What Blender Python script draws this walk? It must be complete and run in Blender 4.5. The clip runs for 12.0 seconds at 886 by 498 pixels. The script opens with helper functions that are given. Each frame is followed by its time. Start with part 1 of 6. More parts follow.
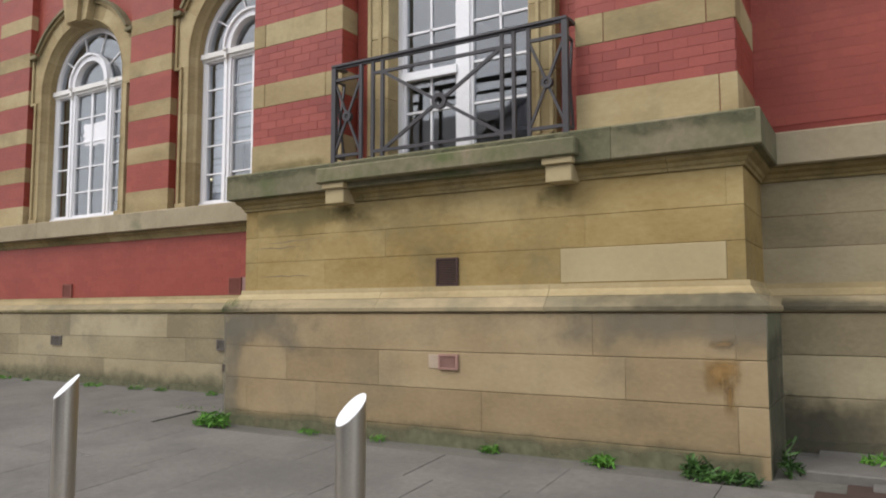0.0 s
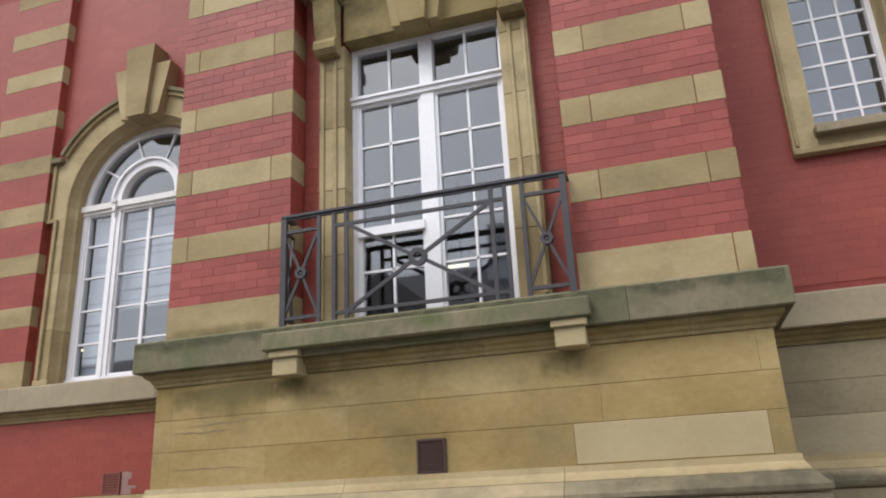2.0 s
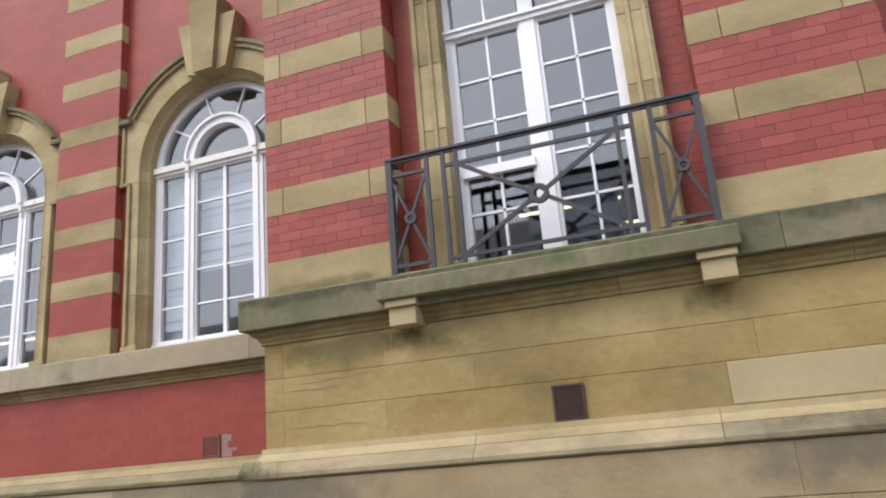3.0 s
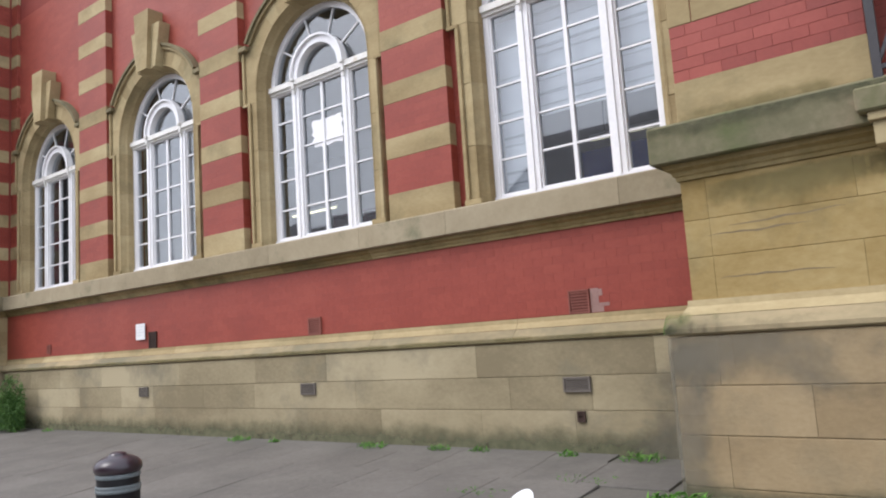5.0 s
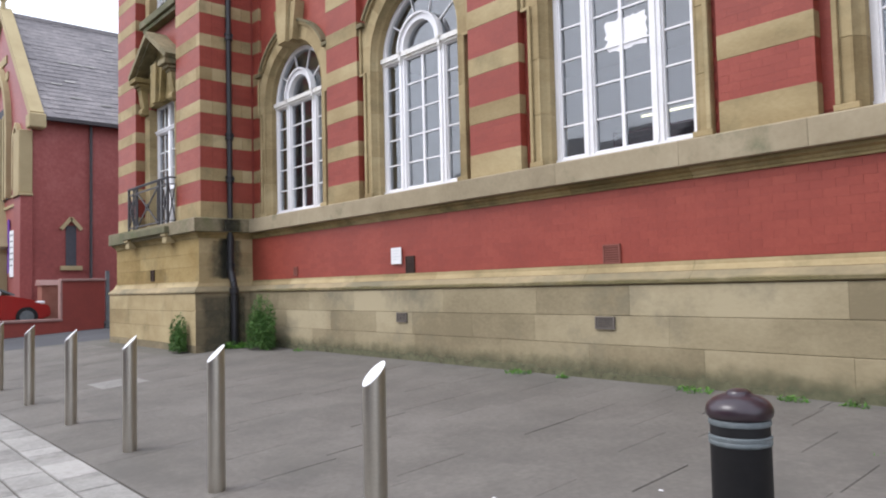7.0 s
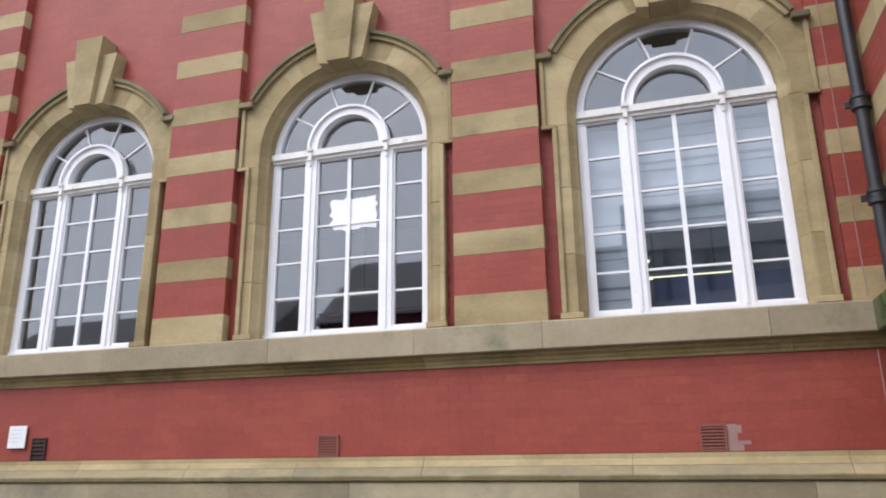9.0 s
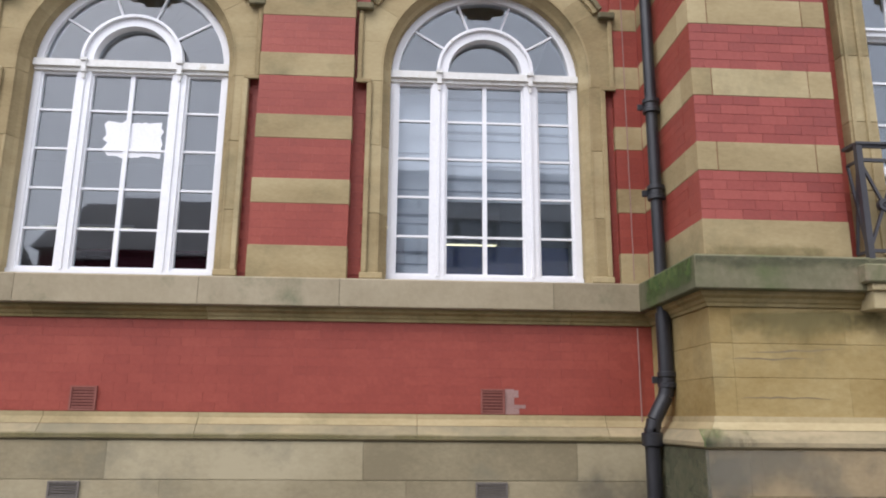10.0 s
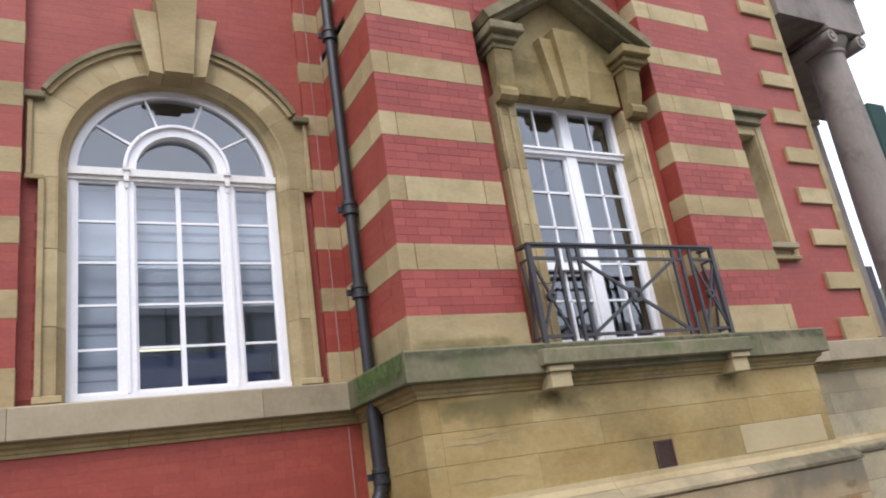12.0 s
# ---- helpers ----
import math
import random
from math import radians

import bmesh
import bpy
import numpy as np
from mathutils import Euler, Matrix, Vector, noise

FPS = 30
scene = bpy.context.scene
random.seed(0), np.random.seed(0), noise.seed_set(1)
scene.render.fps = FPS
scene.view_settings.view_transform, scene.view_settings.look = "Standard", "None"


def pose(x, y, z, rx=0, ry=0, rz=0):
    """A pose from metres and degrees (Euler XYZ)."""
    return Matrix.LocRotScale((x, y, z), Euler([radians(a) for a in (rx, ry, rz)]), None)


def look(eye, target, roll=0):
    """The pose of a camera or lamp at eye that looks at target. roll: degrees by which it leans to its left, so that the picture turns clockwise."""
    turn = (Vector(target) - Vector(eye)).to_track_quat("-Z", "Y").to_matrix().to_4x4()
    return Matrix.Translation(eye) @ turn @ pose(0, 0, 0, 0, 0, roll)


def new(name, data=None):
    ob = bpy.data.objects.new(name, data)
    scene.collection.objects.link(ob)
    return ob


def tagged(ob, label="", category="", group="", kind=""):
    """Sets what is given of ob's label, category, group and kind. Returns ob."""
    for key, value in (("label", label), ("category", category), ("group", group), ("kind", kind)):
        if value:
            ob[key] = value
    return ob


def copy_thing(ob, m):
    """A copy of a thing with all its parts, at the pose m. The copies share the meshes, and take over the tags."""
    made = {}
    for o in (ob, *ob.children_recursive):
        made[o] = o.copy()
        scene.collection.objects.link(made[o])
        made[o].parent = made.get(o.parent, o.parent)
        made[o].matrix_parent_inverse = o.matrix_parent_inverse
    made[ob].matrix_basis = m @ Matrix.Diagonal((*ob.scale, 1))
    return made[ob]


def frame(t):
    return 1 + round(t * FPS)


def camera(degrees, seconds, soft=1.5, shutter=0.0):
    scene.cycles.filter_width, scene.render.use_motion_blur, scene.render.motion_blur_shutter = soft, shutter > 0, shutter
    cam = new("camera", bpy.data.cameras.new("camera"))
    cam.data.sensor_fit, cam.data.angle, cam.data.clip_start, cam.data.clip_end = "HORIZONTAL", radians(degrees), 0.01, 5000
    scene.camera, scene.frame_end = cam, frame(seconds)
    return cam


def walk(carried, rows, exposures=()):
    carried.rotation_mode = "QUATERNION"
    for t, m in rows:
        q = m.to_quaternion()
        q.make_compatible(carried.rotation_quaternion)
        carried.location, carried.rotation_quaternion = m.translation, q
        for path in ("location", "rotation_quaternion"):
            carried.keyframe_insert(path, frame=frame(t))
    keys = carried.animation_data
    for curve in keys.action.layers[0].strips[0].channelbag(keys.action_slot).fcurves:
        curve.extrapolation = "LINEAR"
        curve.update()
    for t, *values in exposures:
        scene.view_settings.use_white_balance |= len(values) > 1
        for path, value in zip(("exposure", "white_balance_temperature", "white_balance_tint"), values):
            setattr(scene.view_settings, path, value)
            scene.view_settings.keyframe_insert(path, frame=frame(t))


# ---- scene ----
cam = camera(62.0, 12.0, soft=2.0)
EXPOSURES = [(0, .3, 6250, 11), (.5, .22, 6200, 11), (1, .06, 6200, 11), (1.5, .18, 6150, 12), (2, .35, 6100, 12), (2.5, .52, 6000, 13), (4.5, .52, 6000, 12), (5.5, .55, 5950, 13), (6.5, .55, 5950, 13), (8.5, .5, 5850, 13), (10.5, .5, 5900, 13), (12, .56, 5850, 14)]
PATH = [
    (0, (8.289, -7.221, 1.324), (7.276, -5.504, 1.495), -0.1),
    (0.5, (7.925, -7.198, 1.386), (6.998, -5.472, 1.787), -0.3),
    (1, (7.543, -7.115, 1.375), (6.815, -5.322, 1.88), 0.9),
    (1.5, (7.155, -7.045, 1.438), (6.609, -5.195, 1.963), -2.1),
    (2, (6.784, -6.962, 1.413), (6.238, -5.143, 2.042), -2.8),
    (2.5, (6.383, -6.885, 1.398), (5.819, -5.06, 1.993), -4.0),
    (4.5, (4.697, -6.677, 1.463), (3.659, -4.996, 1.775), -4.9),
    (5, (4.237, -6.646, 1.407), (3.043, -5.059, 1.648), -3.8),
    (5.5, (3.774, -6.671, 1.407), (2.401, -5.232, 1.619), -1.5),
    (6, (3.292, -6.769, 1.369), (1.772, -5.475, 1.491), -1.8),
    (6.5, (2.812, -6.922, 1.337), (1.26, -5.661, 1.395), -1.4),
    (8.5, (1.049, -7.278, 1.468), (0.156, -5.55, 1.937), -1.1),
    (9, (0.708, -7.243, 1.481), (0.149, -5.406, 2.04), -0.6),
    (9.5, (0.428, -7.173, 1.518), (0.197, -5.265, 2.073), 0.6),
    (10, (0.141, -7.109, 1.524), (0.255, -5.163, 1.97), 0.5),
    (10.5, (-0.044, -7.007, 1.542), (0.468, -5.113, 1.93), -2.5),
    (11, (-0.09, -6.982, 1.596), (0.733, -5.199, 1.975), -5.1),
    (11.5, (-0.118, -7.014, 1.669), (0.916, -5.37, 2.145), -6.3),
    (12, (-0.115, -7.047, 1.679), (0.821, -5.389, 2.29), -8.9),
]
walk(cam, [(t, look(e, g, r)) for t, e, g, r in PATH], EXPOSURES)

# ---- light ----
world = bpy.data.worlds.new("world")
scene.world = world
world.use_nodes = True
wn = world.node_tree.nodes
sky = wn.new("ShaderNodeTexSky")
sky.sky_type, sky.sun_disc = "NISHITA", False
sky.sun_elevation, sky.sun_rotation = radians(50), radians(213)
sky.dust_density, sky.ozone_density, sky.air_density = 6.0, 0.6, 1.0
haze = wn.new("ShaderNodeMixRGB")
haze.inputs[0].default_value = 0.75
haze.inputs[2].default_value = (9.5, 9.7, 10.0, 1)
world.node_tree.links.new(sky.outputs[0], haze.inputs[1])
world.node_tree.links.new(haze.outputs[0], wn["Background"].inputs[0])
wn["Background"].inputs[1].default_value = 0.15
sun = new("sun", bpy.data.lights.new("sun", "SUN"))
sun.data.energy, sun.data.angle, sun.data.color = 1.1, radians(25), (1.0, 0.96, 0.9)
sun.matrix_world = look((-9, -14, 20), (0, 0, 0))
scene.view_settings.exposure = 0.55


# ---- materials ----
def material(name, rough=0.8, metal=0.0):
    m = bpy.data.materials.new(name)
    m.use_nodes = True
    b = m.node_tree.nodes["Principled BSDF"]
    b.inputs["Roughness"].default_value, b.inputs["Metallic"].default_value = rough, metal
    return m, m.node_tree, b


def mottled(name, stops, big=0.6, fine=14.0, rough=0.85, bump=0.15, vary=0.0, spec=0.3, metal=0.0, stretch=(1, 1, 1), grime=None, island=False, grain=.45):
    """Two scales of noise over a ramp of colours; vary: difference from piece to piece; grime: a colour in wide patches."""
    m, t, b = material(name, rough, metal)
    n, l = t.nodes, t.links
    b.inputs["Specular IOR Level"].default_value = spec
    geo = n.new("ShaderNodeNewGeometry")
    mp = n.new("ShaderNodeMapping")
    mp.inputs["Scale"].default_value = stretch
    l.new(geo.outputs["Position"], mp.inputs[0])
    a, c = n.new("ShaderNodeTexNoise"), n.new("ShaderNodeTexNoise")
    for nd, s, d in ((a, big, 5), (c, fine, 6)):
        nd.inputs["Scale"].default_value, nd.inputs["Detail"].default_value = s, d
        nd.inputs["Roughness"].default_value = 0.62
        l.new(mp.outputs[0], nd.inputs["Vector"])
    mix = n.new("ShaderNodeMath")
    mix.operation = "MULTIPLY_ADD"
    mix.inputs[1].default_value = grain
    sc = n.new("ShaderNodeMath")
    sc.operation = "MULTIPLY"
    sc.inputs[1].default_value = 1 - grain
    l.new(a.outputs[0], sc.inputs[0])
    l.new(c.outputs[0], mix.inputs[0])
    l.new(sc.outputs[0], mix.inputs[2])
    last = mix.outputs[0]
    if vary:
        inf = n.new("ShaderNodeNewGeometry") if island else n.new("ShaderNodeObjectInfo")
        v = n.new("ShaderNodeMath")
        v.operation = "MULTIPLY_ADD"
        v.inputs[1].default_value = vary
        l.new(inf.outputs["Random Per Island" if island else "Random"], v.inputs[0])
        l.new(last, v.inputs[2])
        o = n.new("ShaderNodeMath")
        o.operation = "SUBTRACT"
        o.inputs[1].default_value = vary / 2
        l.new(v.outputs[0], o.inputs[0])
        last = o.outputs[0]
    ramp = n.new("ShaderNodeValToRGB")
    while len(ramp.color_ramp.elements) < len(stops):
        ramp.color_ramp.elements.new(0.5)
    for e, (p, col) in zip(ramp.color_ramp.elements, stops):
        e.position, e.color = p, (*col, 1)
    l.new(last, ramp.inputs[0])
    out = ramp.outputs[0]
    if grime:
        col, scale, lo, hi = grime
        g = n.new("ShaderNodeTexNoise")
        g.inputs["Scale"].default_value, g.inputs["Detail"].default_value = scale, 7
        g.inputs["Roughness"].default_value = 0.68
        l.new(geo.outputs["Position"], g.inputs["Vector"])
        r = n.new("ShaderNodeMapRange")
        r.inputs[1].default_value, r.inputs[2].default_value = lo, hi
        l.new(g.outputs[0], r.inputs[0])
        mx = n.new("ShaderNodeMixRGB")
        mx.inputs[2].default_value = (*col, 1)
        l.new(r.outputs[0], mx.inputs[0])
        l.new(out, mx.inputs[1])
        out = mx.outputs[0]
    l.new(out, b.inputs["Base Color"])
    if bump:
        bp = n.new("ShaderNodeBump")
        bp.inputs["Strength"].default_value, bp.inputs["Distance"].default_value = bump, 0.01
        l.new(c.outputs[0], bp.inputs["Height"])
        l.new(bp.outputs[0], b.inputs["Normal"])
    return m


STONE = mottled("sandstone", [(0.3, (.255, .190, .092)), (0.5, (.355, .275, .142)), (0.7, (.445, .360, .200))], 0.9, 20, vary=.26, stretch=(1, 1, 2.2), grime=((.165, .145, .075), 1.3, .52, .80), grain=.26)
STONE_GOLD = mottled("golden_sandstone", [(0.3, (.175, .118, .036)), (0.45, (.268, .186, .066)), (0.58, (.330, .240, .097)), (0.72, (.405, .310, .142))], 0.9, 14, vary=.22, stretch=(1, 1, 1.7), bump=.35, grime=((.17, .14, .068), .8, .5, .74), grain=.26)
STONE_GREY = mottled("weathered_plinth_stone", [(0.3, (.210, .172, .102)), (0.5, (.305, .254, .154)), (0.7, (.395, .335, .212))], 0.8, 20, vary=.3, stretch=(1, 1, 1.6), bump=.3, grime=((.165, .150, .105), .9, .54, .76), grain=.26)
STONE_BAY = mottled("brown_plinth_stone", [(0.3, (.205, .148, .078)), (0.5, (.292, .216, .118)), (0.7, (.372, .286, .165))], 0.8, 20, vary=.2, stretch=(1, 1, 1.6), bump=.3, grime=((.165, .140, .088), .7, .54, .76), grain=.26)
STONE_PED = mottled("olive_gold_pediment_stone", [(0.3, (.165, .122, .046)), (0.5, (.262, .198, .082)), (0.7, (.350, .275, .135))], 1.1, 18, vary=.2, bump=.3, stretch=(1, 1, 1.4), grime=((.105, .088, .038), 1.6, .48, .74), grain=.26)
STONE_PALE = mottled("pale_new_stone", [(0.3, (.33, .262, .140)), (0.7, (.43, .352, .198))], 1.0, 25, grain=.26)
SILL_STONE = mottled("sill_stone", [(0.3, (.22, .180, .112)), (0.5, (.305, .252, .162)), (0.7, (.375, .315, .21))], 1.2, 20, vary=.15, bump=.3, grime=((.10, .115, .06), 1.1, .58, .8), grain=.26)
STONE_SIDE = mottled("dark_green_return_stone", [(0.3, (.082, .092, .052)), (0.5, (.145, .142, .085)), (0.7, (.29, .240, .140))], 1.1, 12, vary=.10, bump=.3, stretch=(1, 1, 2), grime=((.085, .09, .055), .9, .5, .68), grain=.26)
STONE_STAIN_SHADE = mottled("stained_shaded_moulding_stone", [(0.3, (.20, .165, .10)), (0.5, (.29, .235, .135)), (0.7, (.40, .31, .18))], 1.1, 14, vary=.2, bump=.3, stretch=(1, 1, 2), grime=((.165, .150, .098), .75, .48, .70), grain=.26)
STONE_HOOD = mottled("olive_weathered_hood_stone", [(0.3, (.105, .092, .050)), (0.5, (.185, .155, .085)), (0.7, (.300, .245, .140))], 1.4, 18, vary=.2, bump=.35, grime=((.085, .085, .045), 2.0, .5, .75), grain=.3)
STONE_MOSS = mottled("algae_stained_stone", [(0.3, (.085, .088, .045)), (0.5, (.158, .143, .082)), (0.7, (.280, .222, .148))], .9, 18, vary=.2, bump=.35, grime=((.075, .105, .03), 1.3, .5, .72), grain=.26)
RED = mottled("red_painted_brick", [(0.25, (.205, .040, .030)), (0.5, (.262, .052, .037)), (0.75, (.320, .072, .052))], 1.2, 30, rough=.55, vary=.34, bump=.25, spec=.4)
RED_STUFF = mottled("red_painted_brickwork", [(0.25, (.205, .038, .025)), (0.5, (.265, .050, .032)), (0.75, (.330, .072, .045))], 1.2, 30, rough=.55, vary=.13, bump=.25, spec=.4, island=True)
JOINT = mottled("red_painted_joints", [(0.3, (.185, .036, .027)), (0.7, (.250, .051, .037))], 2, 30, rough=.7)
MORTAR = mottled("stone_joints", [(0.3, (.15, .115, .065)), (0.7, (.24, .185, .11))], 2, 30)
STONE_DAMP = mottled("damp_algae_plinth_stone", [(0.3, (.14, .115, .068)), (0.5, (.215, .175, .105)), (0.7, (.30, .24, .145))], 1.0, 20, vary=.2, stretch=(1, 1, 3), bump=.3, grime=((.09, .095, .055), 1.1, .48, .70), grain=.26)
WHITE = mottled("white_gloss_paint", [(0.3, (.74, .73, .74)), (0.7, (.87, .86, .86))], 2.5, 40, rough=.35, bump=.05, spec=.5, grime=((.45, .38, .25), 5, .66, .8))
CREAM = mottled("weathered_cream_paint", [(0.3, (.64, .61, .55)), (0.7, (.84, .83, .80))], 3, 30, rough=.45, bump=.1, spec=.4, grime=((.42, .33, .18), 7, .60, .78))
IRON = mottled("dark_painted_iron", [(0.3, (.022, .02, .022)), (0.7, (.05, .045, .048))], 4, 60, rough=.5, bump=.2, spec=.5)
PIPE = mottled("black_pipe_paint", [(0.3, (.010, .010, .012)), (0.7, (.028, .027, .030))], 4, 60, rough=.42, bump=.1, spec=.5)
STEEL = mottled("brushed_steel", [(0.3, (.40, .37, .32)), (0.7, (.53, .50, .44))], 3, 90, rough=.33, bump=.03, metal=1.0)
RUBBER = mottled("black_bollard_plastic", [(0.3, (.008, .008, .009)), (0.7, (.016, .015, .016))], 4, 50, rough=.55, bump=.1, spec=.25)
BAND = mottled("grey_reflective_band", [(0.3, (.09, .11, .115)), (0.7, (.19, .21, .215))], 6, 60, rough=.4)
CAP = mottled("dark_red_cap", [(0.3, (.012, .010, .014)), (0.7, (.035, .015, .022))], 4, 50, rough=.3, spec=.6, bump=.05, grime=((.25, .02, .04), 6, .64, .70))
TERRA = mottled("terracotta_vent", [(0.3, (.19, .075, .05)), (0.7, (.30, .14, .10))], 4, 50)
VENT_RED = mottled("painted_red_vent", [(0.3, (.20, .065, .048)), (0.7, (.28, .11, .085))], 4, 50)
VENT_IRON = mottled("rusty_brown_grille", [(0.3, (.035, .022, .017)), (0.7, (.075, .045, .035))], 5, 70)
GRILLE = mottled("brown_painted_grille", [(0.3, (.048, .028, .024)), (0.7, (.085, .052, .045))], 5, 70)
# Darker copy of VENT_RED: shade between the slats, put into colour.
VENT_DARK = mottled("shaded_red_vent", [(0.3, (.10, .028, .022)), (0.7, (.15, .045, .035))], 5, 70)
VENT_GREY = mottled("grey_vent_stone", [(0.3, (.115, .100, .085)), (0.7, (.19, .165, .14))], 5, 40)
VENT_PINK = mottled("pink_terracotta", [(0.3, (.27, .15, .115)), (0.7, (.38, .23, .19))], 4, 50)
CEMENT_PALE = mottled("pale_mortar", [(0.3, (.34, .26, .18)), (0.7, (.44, .35, .26))], 4, 50)
CEMENT = mottled("cement_patch", [(0.3, (.26, .15, .13)), (0.7, (.36, .23, .2))], 4, 50)
FLAG = mottled("paving_flag_stone", [(0.3, (.100, .092, .080)), (0.5, (.140, .129, .113)), (0.7, (.180, .166, .147))], 0.9, 22, vary=.07, bump=.4, grime=((.105, .098, .086), 1.3, .46, .70))
BLOCK = mottled("pale_block_paving", [(0.3, (.18, .172, .158)), (0.5, (.27, .26, .238)), (0.7, (.36, .345, .32))], 1.6, 25, vary=.3, bump=.35, grime=((.13, .125, .11), 1.8, .52, .75))
STONE_COLUMN = mottled("brown_grey_column_stone", [(0.3, (.135, .115, .095)), (0.5, (.20, .172, .145)), (0.7, (.27, .235, .20))], .7, 16, bump=.25, grime=((.10, .085, .07), 1.2, .5, .72), stretch=(1, 1, .35), grain=.26)
HILL = mottled("hill_grass", [(0.3, (.10, .12, .07)), (0.7, (.17, .19, .12))], .02, .2, bump=0)
OFFICE = mottled("pale_office_glazing", [(0.3, (.26, .29, .33)), (0.7, (.40, .43, .47))], .4, 6, rough=.3, bump=0)
BLOCK_DARK = mottled("dark_block_paving", [(0.3, (.07, .07, .07)), (0.7, (.12, .12, .115))], 1.2, 25, vary=.2, bump=.3)
DIRT = mottled("joint_dirt", [(0.3, (.080, .075, .062)), (0.6, (.130, .121, .102)), (0.7, (.100, .108, .066))], 1.5, 25)
ASPHALT = mottled("asphalt", [(0.3, (.045, .046, .05)), (0.7, (.085, .086, .09))], .6, 60, bump=.4)
SLATE = mottled("slate", [(0.3, (.13, .12, .125)), (0.5, (.20, .185, .185)), (0.7, (.29, .265, .26))], .35, 5, vary=.12, island=True, stretch=(1, 1.2, 2.5))
CHURCH_RED = mottled("faded_red_church_paint", [(0.3, (.20, .055, .05)), (0.5, (.27, .075, .066)), (0.7, (.35, .12, .105))], .5, 9, rough=.5, bump=.1)
LEAF = mottled("weed_leaf", [(0.3, (.045, .13, .014)), (0.5, (.09, .23, .026)), (0.7, (.14, .30, .045))], 6, 40, rough=.6, vary=.4, island=True, bump=0)
SHRUB = mottled("shrub_foliage", [(0.3, (.035, .085, .018)), (0.5, (.075, .165, .033)), (0.7, (.14, .25, .065))], 6, 40, rough=.6, vary=.4, island=True, bump=0)
LEAF_DARK = mottled("shrub_leaf", [(0.3, (.015, .04, .008)), (0.5, (.035, .085, .014)), (0.7, (.06, .13, .025))], 6, 40, rough=.6, vary=.4, island=True, bump=0)
CARPAINT = mottled("red_car_paint", [(0.3, (.25, .010, .012)), (0.7, (.32, .016, .016))], 2, 50, rough=.2, spec=.6, bump=0)
TYRE = mottled("tyre_rubber", [(0.3, (.012, .012, .012)), (0.7, (.025, .025, .025))], 5, 50)
PLASTER = mottled("room_plaster", [(0.3, (.30, .29, .27)), (0.7, (.42, .41, .38))], 1, 10)
CARPET = mottled("room_carpet", [(0.3, (.03, .035, .05)), (0.7, (.05, .055, .08))], 1, 30)
BLUE = mottled("blue_shelf_paint", [(0.3, (.018, .036, .19)), (0.7, (.035, .065, .29))], 2, 20)
MAROON = mottled("maroon_fabric", [(0.3, (.06, .012, .02)), (0.7, (.1, .02, .03))], 2, 20)
BLIND = mottled("white_roller_blind", [(0.3, (.50, .51, .53)), (0.7, (.62, .63, .64))], 2, 20)
# Darker blind colour for flat strips: the folds' shade is painted.
BLIND_FOLD = mottled("shaded_blind_fold", [(0.3, (.25, .26, .28)), (0.7, (.34, .35, .37))], 2, 20)
PLAIN_WHITE = mottled("white_board", [(0.3, (.70, .70, .70)), (0.7, (.78, .78, .78))], 2, 20, bump=0)
PURPLE = mottled("purple_banner", [(0.3, (.12, .03, .25)), (0.7, (.16, .05, .32))], 2, 20, bump=0)
DARK = mottled("dark_print", [(0.3, (.05, .05, .06)), (0.7, (.08, .08, .09))], 2, 20, bump=0)
GREEN_PAINT = mottled("dark_green_cladding", [(0.3, (.016, .038, .032)), (0.7, (.024, .055, .045))], 2, 20)

GLASS, gt, gb = material("window_glass", 0.02)
gb.inputs["Transmission Weight"].default_value = 1.0
gb.inputs["Base Color"].default_value = (.70, .76, .82, 1)
gb.inputs["IOR"].default_value = 1.85
CARGLASS = mottled("dark_car_glass", [(0.3, (.012, .014, .016)), (0.7, (.02, .022, .024))], 2, 20, rough=.05, spec=.8, bump=0)
LAMP, lt, lb = material("tube_light")
lb.inputs["Emission Color"].default_value = (1, .86, .5, 1)
lb.inputs["Emission Strength"].default_value = 1.8


# ---- mesh helpers ----
def link_mesh(name, bm, mat, smooth=False):
    me = bpy.data.meshes.new(name)
    bmesh.ops.recalc_face_normals(bm, faces=bm.faces)
    bm.to_mesh(me)
    bm.free()
    for m in mat if isinstance(mat, (list, tuple)) else [mat]:
        me.materials.append(m)
    if smooth:
        me.shade_smooth()
        me.set_sharp_from_angle(angle=radians(38))
    return new(name, me)


def part(name, bm, mat, parent, label="", smooth=False):
    ob = link_mesh(name, bm, mat, smooth)
    ob.parent = parent
    return tagged(ob, label)


def thing(name, label, category, group="", at=(0, 0, 0), kind=""):
    ob = new(name)
    ob.location = at
    ob.empty_display_size = 0.2
    return tagged(ob, label, category, group, kind)


def box(bm, x0, x1, y0, y1, z0, z1, bevel=0.0):
    v = [bm.verts.new((x, y, z)) for x in (x0, x1) for y in (y0, y1) for z in (z0, z1)]
    fs = [bm.faces.new([v[i] for i in q]) for q in ((0, 1, 3, 2), (4, 6, 7, 5), (0, 4, 5, 1), (2, 3, 7, 6), (0, 2, 6, 4), (1, 5, 7, 3))]
    if bevel:
        bmesh.ops.bevel(bm, geom=list({e for f in fs for e in f.edges}), offset=bevel, segments=1, affect="EDGES")
    return bm


def B(x0, x1, y0, y1, z0, z1, bevel=0.0):
    return box(bmesh.new(), x0, x1, y0, y1, z0, z1, bevel)


